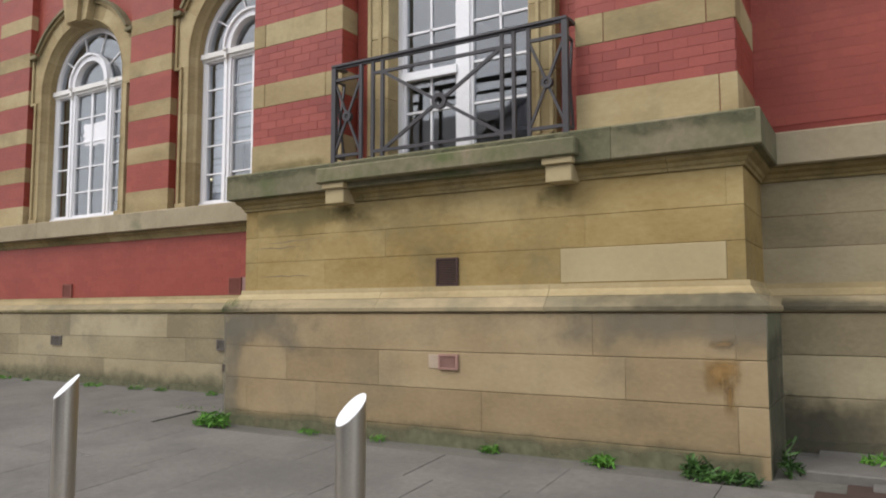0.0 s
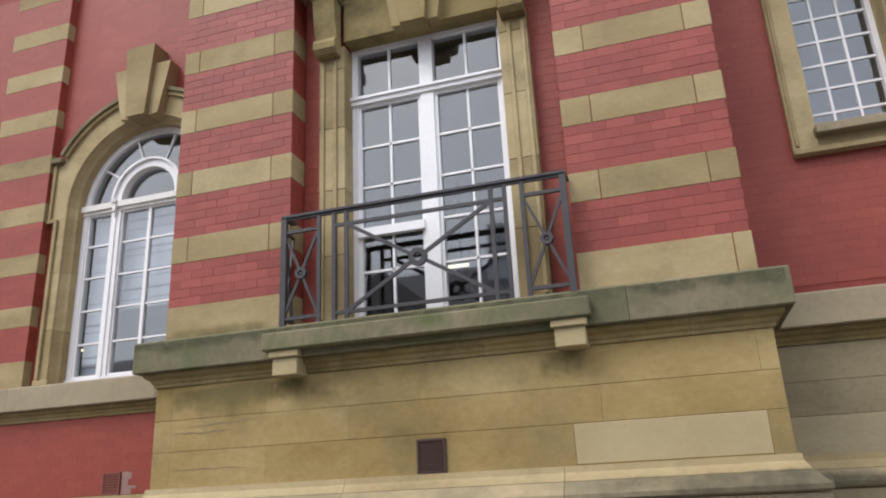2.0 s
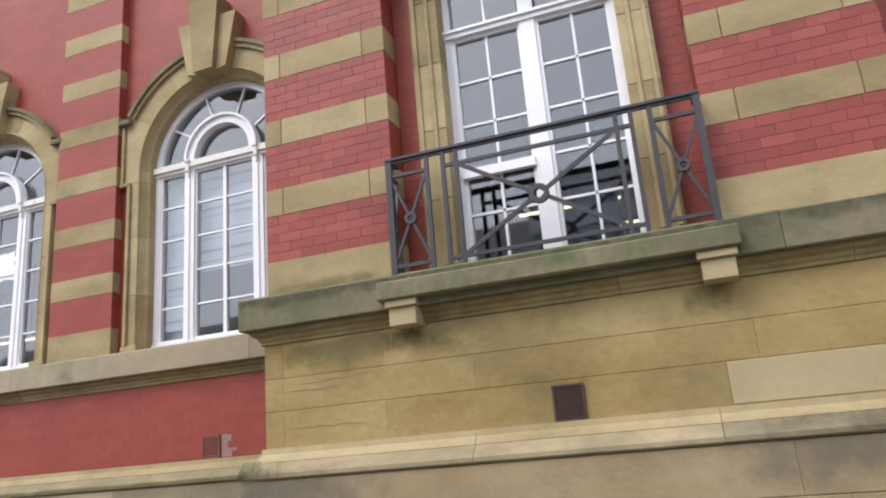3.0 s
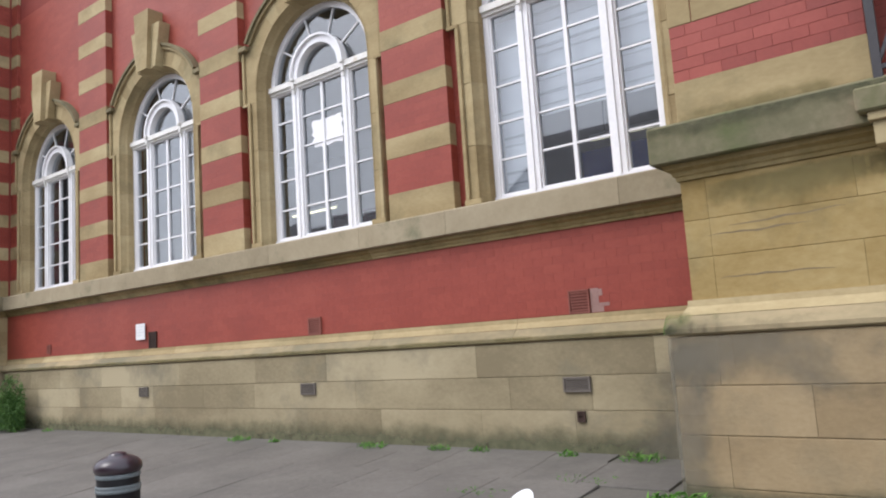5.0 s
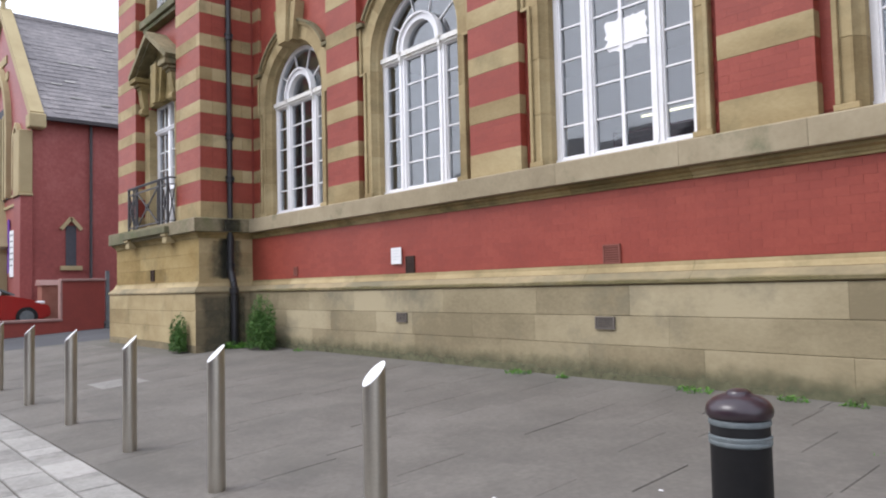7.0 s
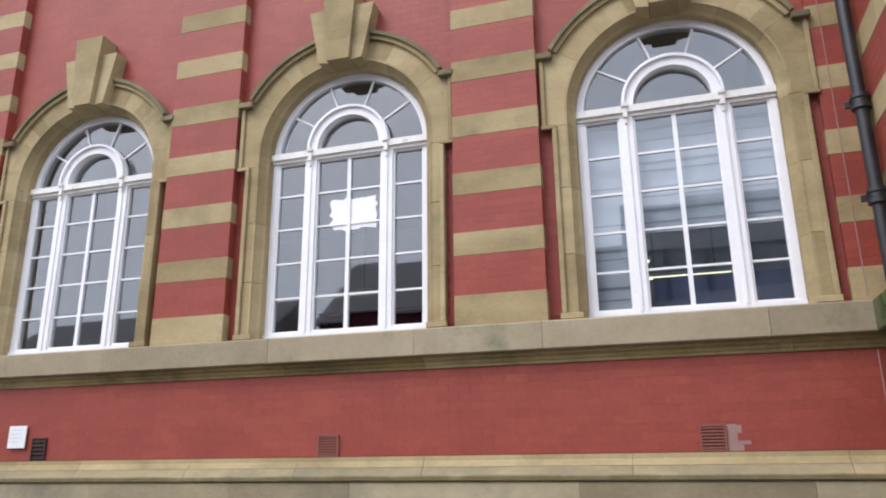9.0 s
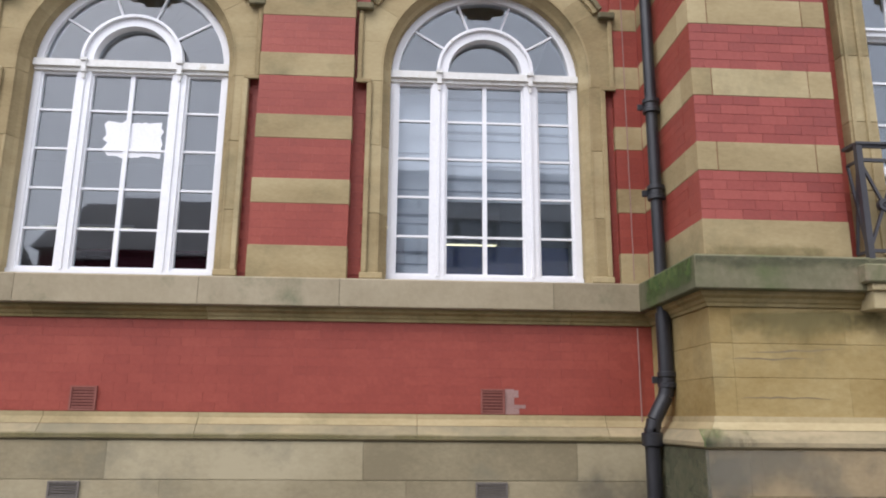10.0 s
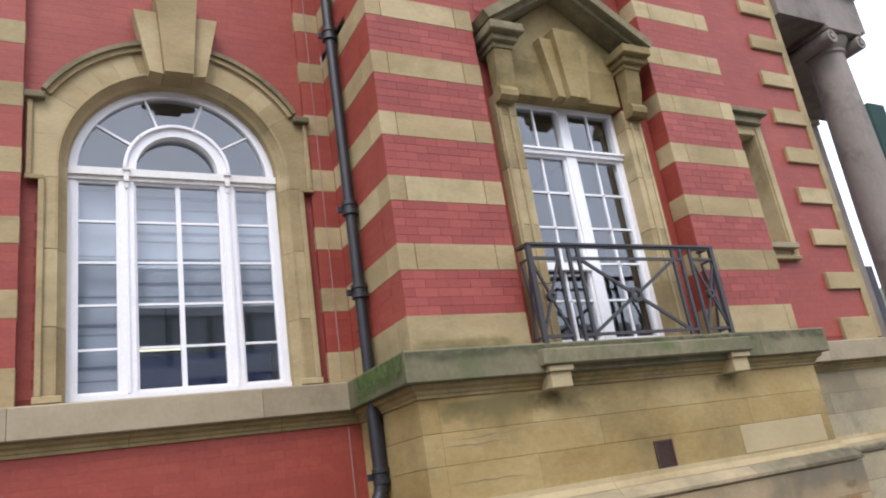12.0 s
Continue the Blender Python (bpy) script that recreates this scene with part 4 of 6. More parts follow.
# ---- window in the wall beside the bay ----
def side_window():
    w = structure(new("window_7"), "small paned white window in a square sandstone frame", "window")
    w.location = (SW_X0, Y_RIGHT, SW_Z0)
    off = Vector((-SW_X0, -Y_RIGHT, -SW_Z0))

    def P(nm, bm, mat, lab=""):
        bmesh.ops.translate(bm, vec=off, verts=bm.verts)
        return part(nm, bm, mat, w, lab)
    a, b, c, d, y = SW_X0, SW_X1, SW_Z0, SW_Z1, Y_RIGHT
    for x0, x1 in ((a - .20, a + .004), (b - .004, b + .17)):
        P("jamb_stone", B(x0, x1, y - .06, y + .38, 3.94, 6.01, .006), STONE)
        P("jamb_fillet", B(x0 + .02, x0 + .05, y - .08, y - .06, 4.02, 5.96, .004), STONE)
    P("apron", B(a, b, y - .05, y + .1, 3.94, c - .08, .006), STONE)
    P("apron_fillet", B(a - .20, b + .17, y - .09, y - .058, 3.94, 3.99, .006), STONE)
    P("window_sill", B(a - .02, b + .08, y - .16, y + .38, c - .11, c - .03, .008), SILL_STONE)
    P("lintel", B(a + .005, b - .005, y - .058, y + .38, d - .004, 6.008, .006), STONE)
    h = B(a - .10, b + .12, y - .14, y + .05, 6.01, 6.13, .01)
    box(h, a - .18, b + .20, y - .22, y + .05, 6.13, 6.21, .01)
    P("hood", h, STONE_MOSS)
    fr = bmesh.new()
    for q in ((a, a + .03, c, d), (b - .05, b, c, d), (a + .03, b - .05, c - .01, c + .02), (a + .03, b - .05, d - .05, d)):
        box(fr, q[0], q[1], y + .22, y + .3, q[2], q[3])
    P("window_frame", fr, WHITE, "white painted timber frame")
    y += .22
    for k in (1, 2):
        x = a + .03 + (b - a - .08) * k / 3
        P("glazing_bar", B(x - .011, x + .011, y + .04, y + .08, c, d), WHITE)
    for k in range(1, 7):
        z = c + (d - c) * k / 7
        P("glazing_bar", B(a + .02, b - .03, y + .045, y + .075, z - .011, z + .011), WHITE)
    for i in range(3):
        for k in range(7):
            x0, x1 = a + .03 + (b - a - .08) * i / 3, a + .03 + (b - a - .08) * (i + 1) / 3
            P("pane", B(x0 + .008, x1 - .008, y + .056, y + .06, c + (d - c) * k / 7 + .008, c + (d - c) * (k + 1) / 7 - .008), GLASS).visible_shadow = False


side_window()
structure(link_mesh("wall_inner", B(7.5, 10.2, .6, .8, -.3, TOP), PLASTER), "plaster wall behind the small window", "wall")


# ---- upper windows of the bays ----
def upper_window(cx, name, dy=0.0):
    w = structure(new(name), "upper white timber window with a stone sill", "window")
    w.location = (cx, Y_FWIN + dy, 7.6)
    for x0, x1, z0, z1 in ((-.73, -.66, 0, 2.0), (.66, .73, 0, 2.0), (-.66, .66, 0, .07), (-.66, .66, 1.93, 2.0), (-.06, .06, .07, 1.93)):
        part("window_frame", B(x0, x1, 0, .1, z0, z1), WHITE, w)
    for k in range(1, 5):
        part("glazing_bar", B(-.66, .66, .03, .07, .4 * k - .011, .4 * k + .011), WHITE, w)
    for s in (-1, 1):
        part("glazing_bar", B(s * .36 - .011, s * .36 + .011, .03, .07, .05, 1.95), WHITE, w)
        part("jamb_stone", B(*sorted((s * .73, s * .98)), -.18, .1, 0, 2.0, .006), STONE, w)
        part("pane", B(*sorted((s * .06, s * .66)), .048, .052, .06, 1.94), GLASS, w).visible_shadow = False
    sill = B(-1.05, 1.05, -.30, .1, -.17, -.002, .01)
    box(sill, -.98, .98, -.24, .1, -.27, -.17, .01)
    part("window_sill", sill, STONE_MOSS, w)


upper_window((F_X0 + F_X1) / 2, "window_8")
upper_window(2 * MID - (F_X0 + F_X1) / 2, "window_9", WEST_BACK)


# ---- portico at the end of the building ----
def column(x, y, label):
    c = thing("column", label, "column", "portico columns", (x, y, 2.8))
    part("base", B(-.42, .42, -.33, .42, .0, .10, .02), STONE_GREY, c)
    part("shaft", lathe(bmesh.new(), [(.40, .10), (.41, .14), (.40, .18), (.365, .22), (.345, .30), (.345, 2.2), (.295, 5.05), (.33, 5.08), (.33, 5.13)], 32), STONE_COLUMN, c, smooth=True)
    cap = lathe(bmesh.new(), [(.30, 5.13), (.36, 5.2), (.42, 5.32), (.42, 5.35)], 24)
    box(cap, -.48, .48, -.48, .48, 5.35, 5.45, .015)
    part("capital", cap, STONE_COLUMN, c, "carved scrolled capital", smooth=True)
    for s in (-1, 1):
        v = ring(bmesh.new(), s * .40, 5.22, .075, .13, 0, 360, 16, -.46, .46)
        ring(v, s * .40, 5.22, .0, .05, 0, 359, 12, -.47, .47)
        part("scroll", v, STONE_COLUMN, c)
    return c


column(12.08, -.30, "tall round stone column with a scrolled capital on the porch ledge")
SOFFIT = [(.42, .75), (2.75, .75), (2.75, 1.5), (5.4, 3.0), (5.4, 3.5), (.42, 3.5)]
port = thing("portico_roof", "heavy dark stone porch canopy resting on tall columns", "portico", at=(10, -1.5, 8.25))
part("beam", slab(bmesh.new(), SOFFIT, .003, .75), STONE_COLUMN, port)
part("cornice", slab(bmesh.new(), [(x + (.12 if x > 1 else 0), y - .1) for x, y in SOFFIT], .755, 1.1), STONE_MOSS, port)
pil = thing("pilaster", "square grey stone pilaster at the back of the porch", "pilaster", at=(14.8, 2.15, 2.8))
part("shaft", B(-.26, .22, -.15, .15, .13, 5.3, .01), STONE_COLUMN, pil)
part("base", B(-.3, .27, -.2, .2, 0, .128, .01), STONE_GREY, pil)
part("capital", B(-.3, .27, -.2, .2, 5.302, 5.45, .01), STONE_GREY, pil)
hoard = thing("hoarding", "low dark boarding across the back of the porch", "hoarding", at=(15.2, 2.4, 2.8))
for k in range(4):
    part("board", B(-.15 + .2 * k, .045 + .2 * k, -.05, .05, 0, 2.1, .006), DARK, hoard)
rail = thing("pole", "thin black iron pole with short arms behind the porch column", "pole", at=(15.32, 2.28, 2.8))
part("post", bar(bmesh.new(), (0, 0, 0), (0, 0, 4.5), .05, .05, 8), IRON, rail)
for z in (2.7, 3.5, 4.4):
    part("arm", bar(bmesh.new(), (-.16, 0, z), (-.03, 0, z), .03, .03, 6), IRON, rail)
fin = thing("clad_tower", "narrow dark green clad tower beyond the porch", "tower", at=(24, 6.1, 0))
for k in range(6):
    part("panel", B(0, .9, -.62, .6, -.2 + 2 * k, 1.78 + 2 * k, .01), GREEN_PAINT, fin)
hill = lathe(bmesh.new(), [(75, -5), (52, 34), (34, 58), (18, 70), (.5, 74)], 28)
bmesh.ops.translate(hill, vec=(260, 92, 0), verts=hill.verts)
structure(link_mesh("backdrop", hill, HILL, smooth=True), "distant grey green hill beyond the town", "backdrop")


# ---- rainwater pipes ----
def rain_pipe(x, y, side, label):
    p = thing("drainpipe", label, "drainpipe", "drainpipes", (x, y, 0))
    def seg(nm, pts, r=.055):
        for a, b in zip(pts, pts[1:]):
            part(nm, bar(bmesh.new(), a, b, r * 2, r * 2, 14), PIPE, p, smooth=True)
    seg("pipe", [(0, 0, TOP - .2), (0, 0, 2.40)])
    seg("pipe", [(0, 0, 2.44), (0, 0, 1.80)], .068)
    seg("bend", [(0, 0, 1.83), (-side * .02, 0, 1.72), (-side * .13, 0, 1.52), (-side * .155, 0, 1.42)], .066)
    seg("pipe", [(-side * .155, 0, 1.45), (-side * .155, 0, .2)], .066)
    for z in (8.4, 6.4, 4.4, 3.55, 1.86):
        part("collar", lathe(bmesh.new(), [(.058, z - .07), (.08, z - .065), (.08, z - .03), (.068, z - .02), (.068, z + .02), (.08, z + .03), (.08, z + .065), (.058, z + .07)], 16), PIPE, p, smooth=True)
        part("lug", B(-.12, .12, .02, .045, z - .03, z + .03, .005) if side else None, PIPE, p)
    z = 1.36
    part("collar", lathe(bmesh.new(), [(.068, z - .06), (.09, z - .05), (.09, z + .05), (.068, z + .06)], 16, -side * .155), PIPE, p, smooth=True)
    return p


rain_pipe(2.465, -.76, 1, "black iron drainpipe with collars beside the striped bay")
rain_pipe(2 * MID - 2.465, -.76, -1, "black iron drainpipe with damp streaks beside the far bay")
cond = thing("cable", "thin pale cable running up the brickwork", "cable", at=(2.38, -.30, 0))
part("cable", bar(bmesh.new(), (0, 0, 1.5), (0, 0, 2.36), .012, .012, 6), CEMENT, cond)
part("cable", bar(bmesh.new(), (0, .02, 2.82), (0, .02, 8.5), .01, .01, 6), CEMENT, cond)


# ---- vents and signs ----
def vent(x, y, z, w, h, slats, mat, label, across=True, name="vent", back=None):
    v = thing(name, label, "vent", "", (x, y, z))
    fr = bmesh.new()
    e = .016
    for q in ((0, e, 0, h), (w - e, w, 0, h), (e, w - e, 0, e), (e, w - e, h - e, h)):
        box(fr, q[0], q[1], -.012, .03, q[2], q[3])
    part("frame", fr, mat, v)
    part("backing", B(e, w - e, .012, .03, e, h - e), back or VENT_IRON, v)
    for k in range(slats):
        if across:
            a = e + (h - 2 * e) * (k + .25) / slats
            part("slat", B(e, w - e, -.006, .012, a, a + (h - 2 * e) / slats * .55), mat, v)
        else:
            a = e + (w - 2 * e) * (k + .25) / slats
            part("slat", B(a, a + (w - 2 * e) / slats * .5, -.006, .012, e, h - e), mat, v)
    return v


YD = -.262
vent(.90, YD, 1.56, .22, .225, 7, VENT_RED, "square terracotta louvred vent with a cement patch beside it", back=VENT_DARK)
pt = thing("cement_patch", "ragged pink cement patch beside the terracotta vent", "repair patch", at=(1.125, YD + .01, 1.56))
rag = bmesh.new()
slabs = ((0, .085, 0, .225), (.085, .125, .15, .215), (.085, .13, .0, .05), (.085, .19, .052, .085))
for q in slabs:
    box(rag, q[0] + .001, q[1], 0, .012, q[2], q[3])
part("mortar", rag, CEMENT, pt)
vent(-2.76, YD, 1.56, .23, .215, 7, VENT_RED, "square terracotta louvred vent in the red wall", back=VENT_DARK)
vent(-6.37, YD, 1.55, .2, .26, 5, VENT_IRON, "rusty dark iron vent low in the red wall")
vent(-9.72, YD, 1.60, .13, .17, 4, VENT_RED, "small terracotta vent low in the red wall", back=VENT_DARK)
for x, w in ((-6.45, .24), (-2.80, .26), (.84, .28)):
    vent(x, -.392, .835, w, .14, 5, VENT_GREY, "grey perforated vent set in the stone plinth", back=VENT_GREY)
vent(.96, -.392, .56, .08, .10, 2, VENT_IRON, "tiny square vent set low in the stone plinth")
vent(2 * MID - 5.115, Y_BAY - .05 + WEST_BACK, 1.60, .2, .24, 8, VENT_IRON, "dark iron grille in the far golden bay", name="grille")
vent(4.89, Y_BAY - .05, 1.555, .225, .25, 14, GRILLE, "dark brown iron grille in golden stone", name="grille", back=GRILLE)
vent(4.995, -1.712, .835, .19, .13, 8, VENT_PINK, "terracotta slotted vent in the bay plinth", across=False)
pp = thing("mortar_patch", "pale mortar patch beside the slotted vent", "repair patch", at=(4.885, -1.706, .84))
part("mortar", B(0, .106, 0, .01, 0, .12, .003), CEMENT_PALE, pp)
sign = thing("wall_sign", "small white notice board on the red wall", "sign", at=(-6.71, -.285, 1.70))
part("board", B(0, .25, 0, .015, 0, .25, .003), PLAIN_WHITE, sign)
for k, w in enumerate((.20, .16, .19, .14)):
    part("line", B(.025, .025 + w, -.0015, 0, .20 - k * .045, .208 - k * .045), BLIND, sign)
pale = thing("replaced_stone", "large pale replacement stone in the golden bay", "stone block", at=(6.068, Y_BAY - .045, 1.56))
part("stone", B(0, 1.28, 0, .03, 0, .277, .004), STONE_PALE, pale)

def film(name, stops, most=.85, scale=3.0, bite=3.0):
    """A stain lying on a surface: it thins out towards its edges and in patches."""
    m, t, b = material(name, .85)
    b.inputs["Specular IOR Level"].default_value = .25
    n, l = t.nodes, t.links
    geo, fade = n.new("ShaderNodeNewGeometry"), n.new("ShaderNodeAttribute")
    fade.attribute_name = "fade"
    patch, fine = n.new("ShaderNodeTexNoise"), n.new("ShaderNodeTexNoise")
    patch.inputs["Scale"].default_value, patch.inputs["Detail"].default_value, patch.inputs["Roughness"].default_value = scale, 8, .65
    fine.inputs["Scale"].default_value, fine.inputs["Detail"].default_value = 14, 6
    for nd in (patch, fine):
        l.new(geo.outputs["Position"], nd.inputs["Vector"])
    a = n.new("ShaderNodeMath")
    a.operation = "MULTIPLY_ADD"
    a.inputs[1].default_value = bite
    l.new(patch.outputs[0], a.inputs[0])
    l.new(fade.outputs["Fac"], a.inputs[2])
    r = n.new("ShaderNodeMapRange")
    r.interpolation_type = "SMOOTHSTEP"
    r.inputs[1].default_value, r.inputs[2].default_value = .5 * bite + .05, .5 * bite + 1.25
    r.inputs[3].default_value, r.inputs[4].default_value = 0, most
    l.new(a.outputs[0], r.inputs[0])
    ramp = n.new("ShaderNodeValToRGB")
    for e, (p, col) in zip(ramp.color_ramp.elements, stops):
        e.position, e.color = p, (*col, 1)
    l.new(fine.outputs[0], ramp.inputs[0])
    l.new(ramp.outputs[0], b.inputs["Base Color"])
    clear, mix = n.new("ShaderNodeBsdfTransparent"), n.new("ShaderNodeMixShader")
    l.new(r.outputs[0], mix.inputs[0])
    l.new(clear.outputs[0], mix.inputs[1])
    l.new(b.outputs[0], mix.inputs[2])
    l.new(mix.outputs[0], n["Material Output"].inputs[0])
    return m


ALGAE = film("green_algae_stain", [(.3, (.075, .078, .042)), (.7, (.145, .136, .080))], .8)
LICHEN = film("grey_lichen_stain", [(.3, (.165, .150, .112)), (.7, (.228, .204, .152))], .6, 1.8)
BASE = film("green_algae_foot", [(.3, (.098, .100, .056)), (.7, (.165, .162, .095))], .95, 2.5, 1.5)
DARK_FILM = film("dark_olive_film", [(.3, (.075, .070, .048)), (.7, (.130, .120, .082))], .62, 2.2)
TIDE_SHADE = film("olive_damp_and_shade", [(.3, (.165, .140, .055)), (.7, (.235, .198, .088))], .6, 2.0)
DAMP = film("black_damp_run", [(.3, (.014, .014, .011)), (.7, (.045, .043, .030))], .97, 3.2, 1.3)
MOSS = film("bright_moss_film", [(.3, (.050, .090, .020)), (.7, (.120, .155, .050))], .85, 5)
OCHRE = film("ochre_stain", [(.3, (.210, .120, .036)), (.7, (.330, .205, .080))], .92, 6, 1.6)
RUST = film("rust_run", [(.3, (.14, .07, .022)), (.7, (.22, .12, .045))], .6, 6)


def stain(along, a0, a1, profile, soft, mat, label, fade_of=None):
    """A stain as a thin sheet. along: the axis it runs by, from a0 to a1; profile: points across it, (other axis, z);
    soft: metres over which it thins out at a0, a1, the profile's start and its end."""
    bm = bmesh.new()
    layer = bm.verts.layers.float.new("fade")
    na = max(4, int(abs(a1 - a0) / .08))
    pts = []
    for (p, u), (q, v) in zip(profile, profile[1:]):
        k = max(1, int(math.hypot(q - p, v - u) / .05))
        pts += [(p + (q - p) * i / k, u + (v - u) * i / k) for i in range(k)]
    pts.append(profile[-1])
    run = [0.0]
    for a, b in zip(pts, pts[1:]):
        run.append(run[-1] + math.hypot(b[0] - a[0], b[1] - a[1]))
    rows = []
    for i in range(na + 1):
        a = a0 + (a1 - a0) * i / na
        row = []
        for (p, z), d in zip(pts, run):
            v = bm.verts.new((a, p, z) if along == "x" else (p, a, z))
            f = 1.0
            for dist, s in ((a - a0, soft[0]), (a1 - a, soft[1]), (d, soft[2]), (run[-1] - d, soft[3])):
                if s:
                    f = min(f, max(0.0, min(1.0, dist / s)))
            v[layer] = f * 1.3 - .3
            row.append(v)
        rows.append(row)
    for a, b in zip(rows, rows[1:]):
        for k in range(len(a) - 1):
            bm.faces.new((a[k], b[k], b[k + 1], a[k + 1]))
    return structure(link_mesh("stain", bm, mat), label, "stain")


def moulding_face(y):
    """The front of the plinth's moulding before a wall at y, a hair proud of it."""
    return [(y - .158, 1.333), (y - .159, 1.366), (y - .138, 1.388), (y - .079, 1.452), (y - .049, 1.492)]


YB, YM, YS = Y_BAY - .04, -.25, Y_RIGHT
stain("x", -11.1, 2.36, [(YM - .134, .02), (YM - .134, .66)], (.1, 0, 0, .34), BASE, "green algae along the foot of the long plinth")
stain("x", 1.2, 2.37, [(YM - .135, .05), (YM - .135, 1.31)], (.7, 0, 0, .5), LICHEN, "grey lichen tide on the plinth beside the bay")
stain("x", 2.375, 2.8, [(YB - .1338, .08), (YB - .1338, 1.31)], (0, .3, 0, .1), LICHEN, "dark tide on the bay's plinth at its corner")
stain("x", 2.375, 4.0, [(YB - .135, .8), (YB - .135, 1.31)], (0, 1.0, .35, 0), LICHEN, "grey tide under the bay's moulding")
stain("x", 5.2, 7.62, [(YB - .135, .95), (YB - .135, 1.31)], (1.2, 0, .25, 0), LICHEN, "grey tide under the bay's moulding")
stain("x", 2.38, 7.62, [(YB - .134, .10), (YB - .134, .44)], (0, .1, 0, .18), BASE, "green algae along the foot of the bay's plinth")
stain("y", YB - .13, YM - .14, [(BAY_A[0] - .1535, .3), (BAY_A[0] - .1535, 1.31)], (0, .25, .2, 0), ALGAE, "green algae on the plinth's return beside the drainpipe")
stain("x", 2.36, 2.75, moulding_face(YB), (0, .35, 0, .02), MOSS, "green moss film on the moulding's corner")
stain("x", 5.9, 7.64, moulding_face(YB), (1.0, 0, 0, .03), DARK_FILM, "dark stain on the bay's moulding")
stain("x", 2.37, 3.4, moulding_face(YB)[:4], (0, .8, 0, .05), DARK_FILM, "dark stain on the bay's moulding")
# Olive film adds the lower roll's shade along with its weathering.
stain("x", -11.1, 2.36, moulding_face(YM)[:3], (.2, 0, 0, .03), TIDE_SHADE, "olive weathering and painted shade on the long moulding's lower roll")
stain("x", 7.62, 15.4, moulding_face(YS)[:4], (0, .2, 0, .04), DARK_FILM, "dark weathering on the side moulding")
stain("y", YB - .13, YS - .14, [(BAY_A[1] + .155, .1), (BAY_A[1] + .155, 1.31)], (.1, .1, 0, .2), DARK_FILM, "dark patch on the plinth's return")
# Side plinth: darker towards the ground and into the bay's corner.
stain("x", 7.6, 10.5, [(YS - .134, .20), (YS - .134, .95)], (0, 1.2, 0, .5), DARK_FILM, "dark patch rising from the foot of the side plinth")
stain("x", 7.6, 8.2, [(YS - .135, .20), (YS - .135, .85)], (0, .55, 0, .5), DARK_FILM, "dark patch in the corner of the side plinth")
stain("x", 7.19, 7.43, [(YB - .1345, 1.03), (YB - .1345, 1.16)], (.08, .04, .05, .05), OCHRE, "ochre stain on a weathered plinth stone")
stain("x", 7.12, 7.50, [(YB - .1345, .66), (YB - .1345, 1.06)], (.14, .12, .18, .12), OCHRE, "ochre stain on a weathered plinth stone")
stain("x", 7.29, 7.43, [(YB - .1345, .45), (YB - .1345, .88)], (.06, .06, .25, .1), OCHRE, "ochre run below the stained stone")
stain("x", -6.42, -6.2, [(YM - .050, 1.494), (YM - .026, 1.512), (YM - .030, 1.552)], (.08, .08, .01, .01), RUST, "rust run under the iron vent")
stain("x", 2.39, 7.6, [(YB - .1525, 2.62), (YB - .1525, 2.752)], (0, 0, .10, 0), ALGAE, "green algae along the top of the bay's sill band")
stain("y", YB - .15, YM - .15, [(BAY_A[0] - .1725, 2.515), (BAY_A[0] - .1725, 2.752)], (.02, .3, .08, 0), MOSS, "green moss film on the corner of the sill band")
stain("x", 2.56, 3.74, [(Y_BAY - .006, 2.79), (Y_BAY - .006, 2.93)], (0, .3, 0, .10), TIDE_SHADE, "grey damp tide on the lowest band of the bay")
stain("x", 2.6, 4.4, [(YB - .004, 2.05), (YB - .004, 2.38)], (.2, .5, .25, .05), TIDE_SHADE, "green tide under the bay's string course")
# Two olive patches under the brackets, thinning downwards.
stain("x", 3.6, 4.05, [(YB - .004, 2.05), (YB - .004, 2.36)], (.15, .15, .25, 0), TIDE_SHADE, "olive patch below a balcony bracket")
stain("x", 5.8, 6.25, [(YB - .004, 2.12), (YB - .004, 2.36)], (.15, .15, .2, 0), TIDE_SHADE, "olive patch below a balcony bracket")
SCUFF = film("pale_paving_scuff", [(.3, (.19, .182, .165)), (.7, (.29, .28, .255))], .6, 5, 2.0)
for x0, x1, y0, y1, mat in ((1.15, 1.75, -3.62, -3.42, SCUFF), (1.9, 2.6, -3.35, -3.15, SCUFF), (4.6, 5.6, -3.7, -3.3, SCUFF), (-.2, .5, -4.1, -3.9, SCUFF)):
    stain("x", x0, x1, [(y0, ground_z(x0, y0) + .008), (y1, ground_z(x0, y1) + .008)], (.25, .25, (y1 - y0) * .4, (y1 - y0) * .4), mat, "worn patch on the paving")
XW = BAY_B[1]
stain("y", -1.30, -.42, [(XW + .0035, 1.56), (XW + .0035, 2.38)], (.25, .15, .1, .05), DARK_FILM, "olive damp tide behind the far drainpipe")
stain("y", -1.08, -.55, [(XW + .0055, 1.56), (XW + .0055, 2.38)], (.22, .2, .05, 0), DAMP, "black damp run behind the far drainpipe")
stain("y", -1.45, -.42, [(XW + .1335, .21), (XW + .1335, 1.31)], (.2, .1, 0, .1), DARK_FILM, "olive damp tide on the far bay plinth")
stain("y", -.92, -.50, [(XW + .1355, .21), (XW + .1355, 1.31)], (.16, .16, 0, 0), DAMP, "black damp run down the plinth behind the drainpipe")
stain("y", -1.15, -.45, [(XW + .1535, 2.515), (XW + .1535, 2.752)], (.25, .2, 0, 0), DAMP, "black damp on the sill band behind the drainpipe")
plate = thing("drain_cover", "rusty brown iron cover plate set beside the step", "drain cover", at=(8.06, -2.12, ground_z(8.06, -1.9) + .002))
part("lid", B(0, .9, 0, .5, -.02, .012, .006), VENT_IRON, plate)


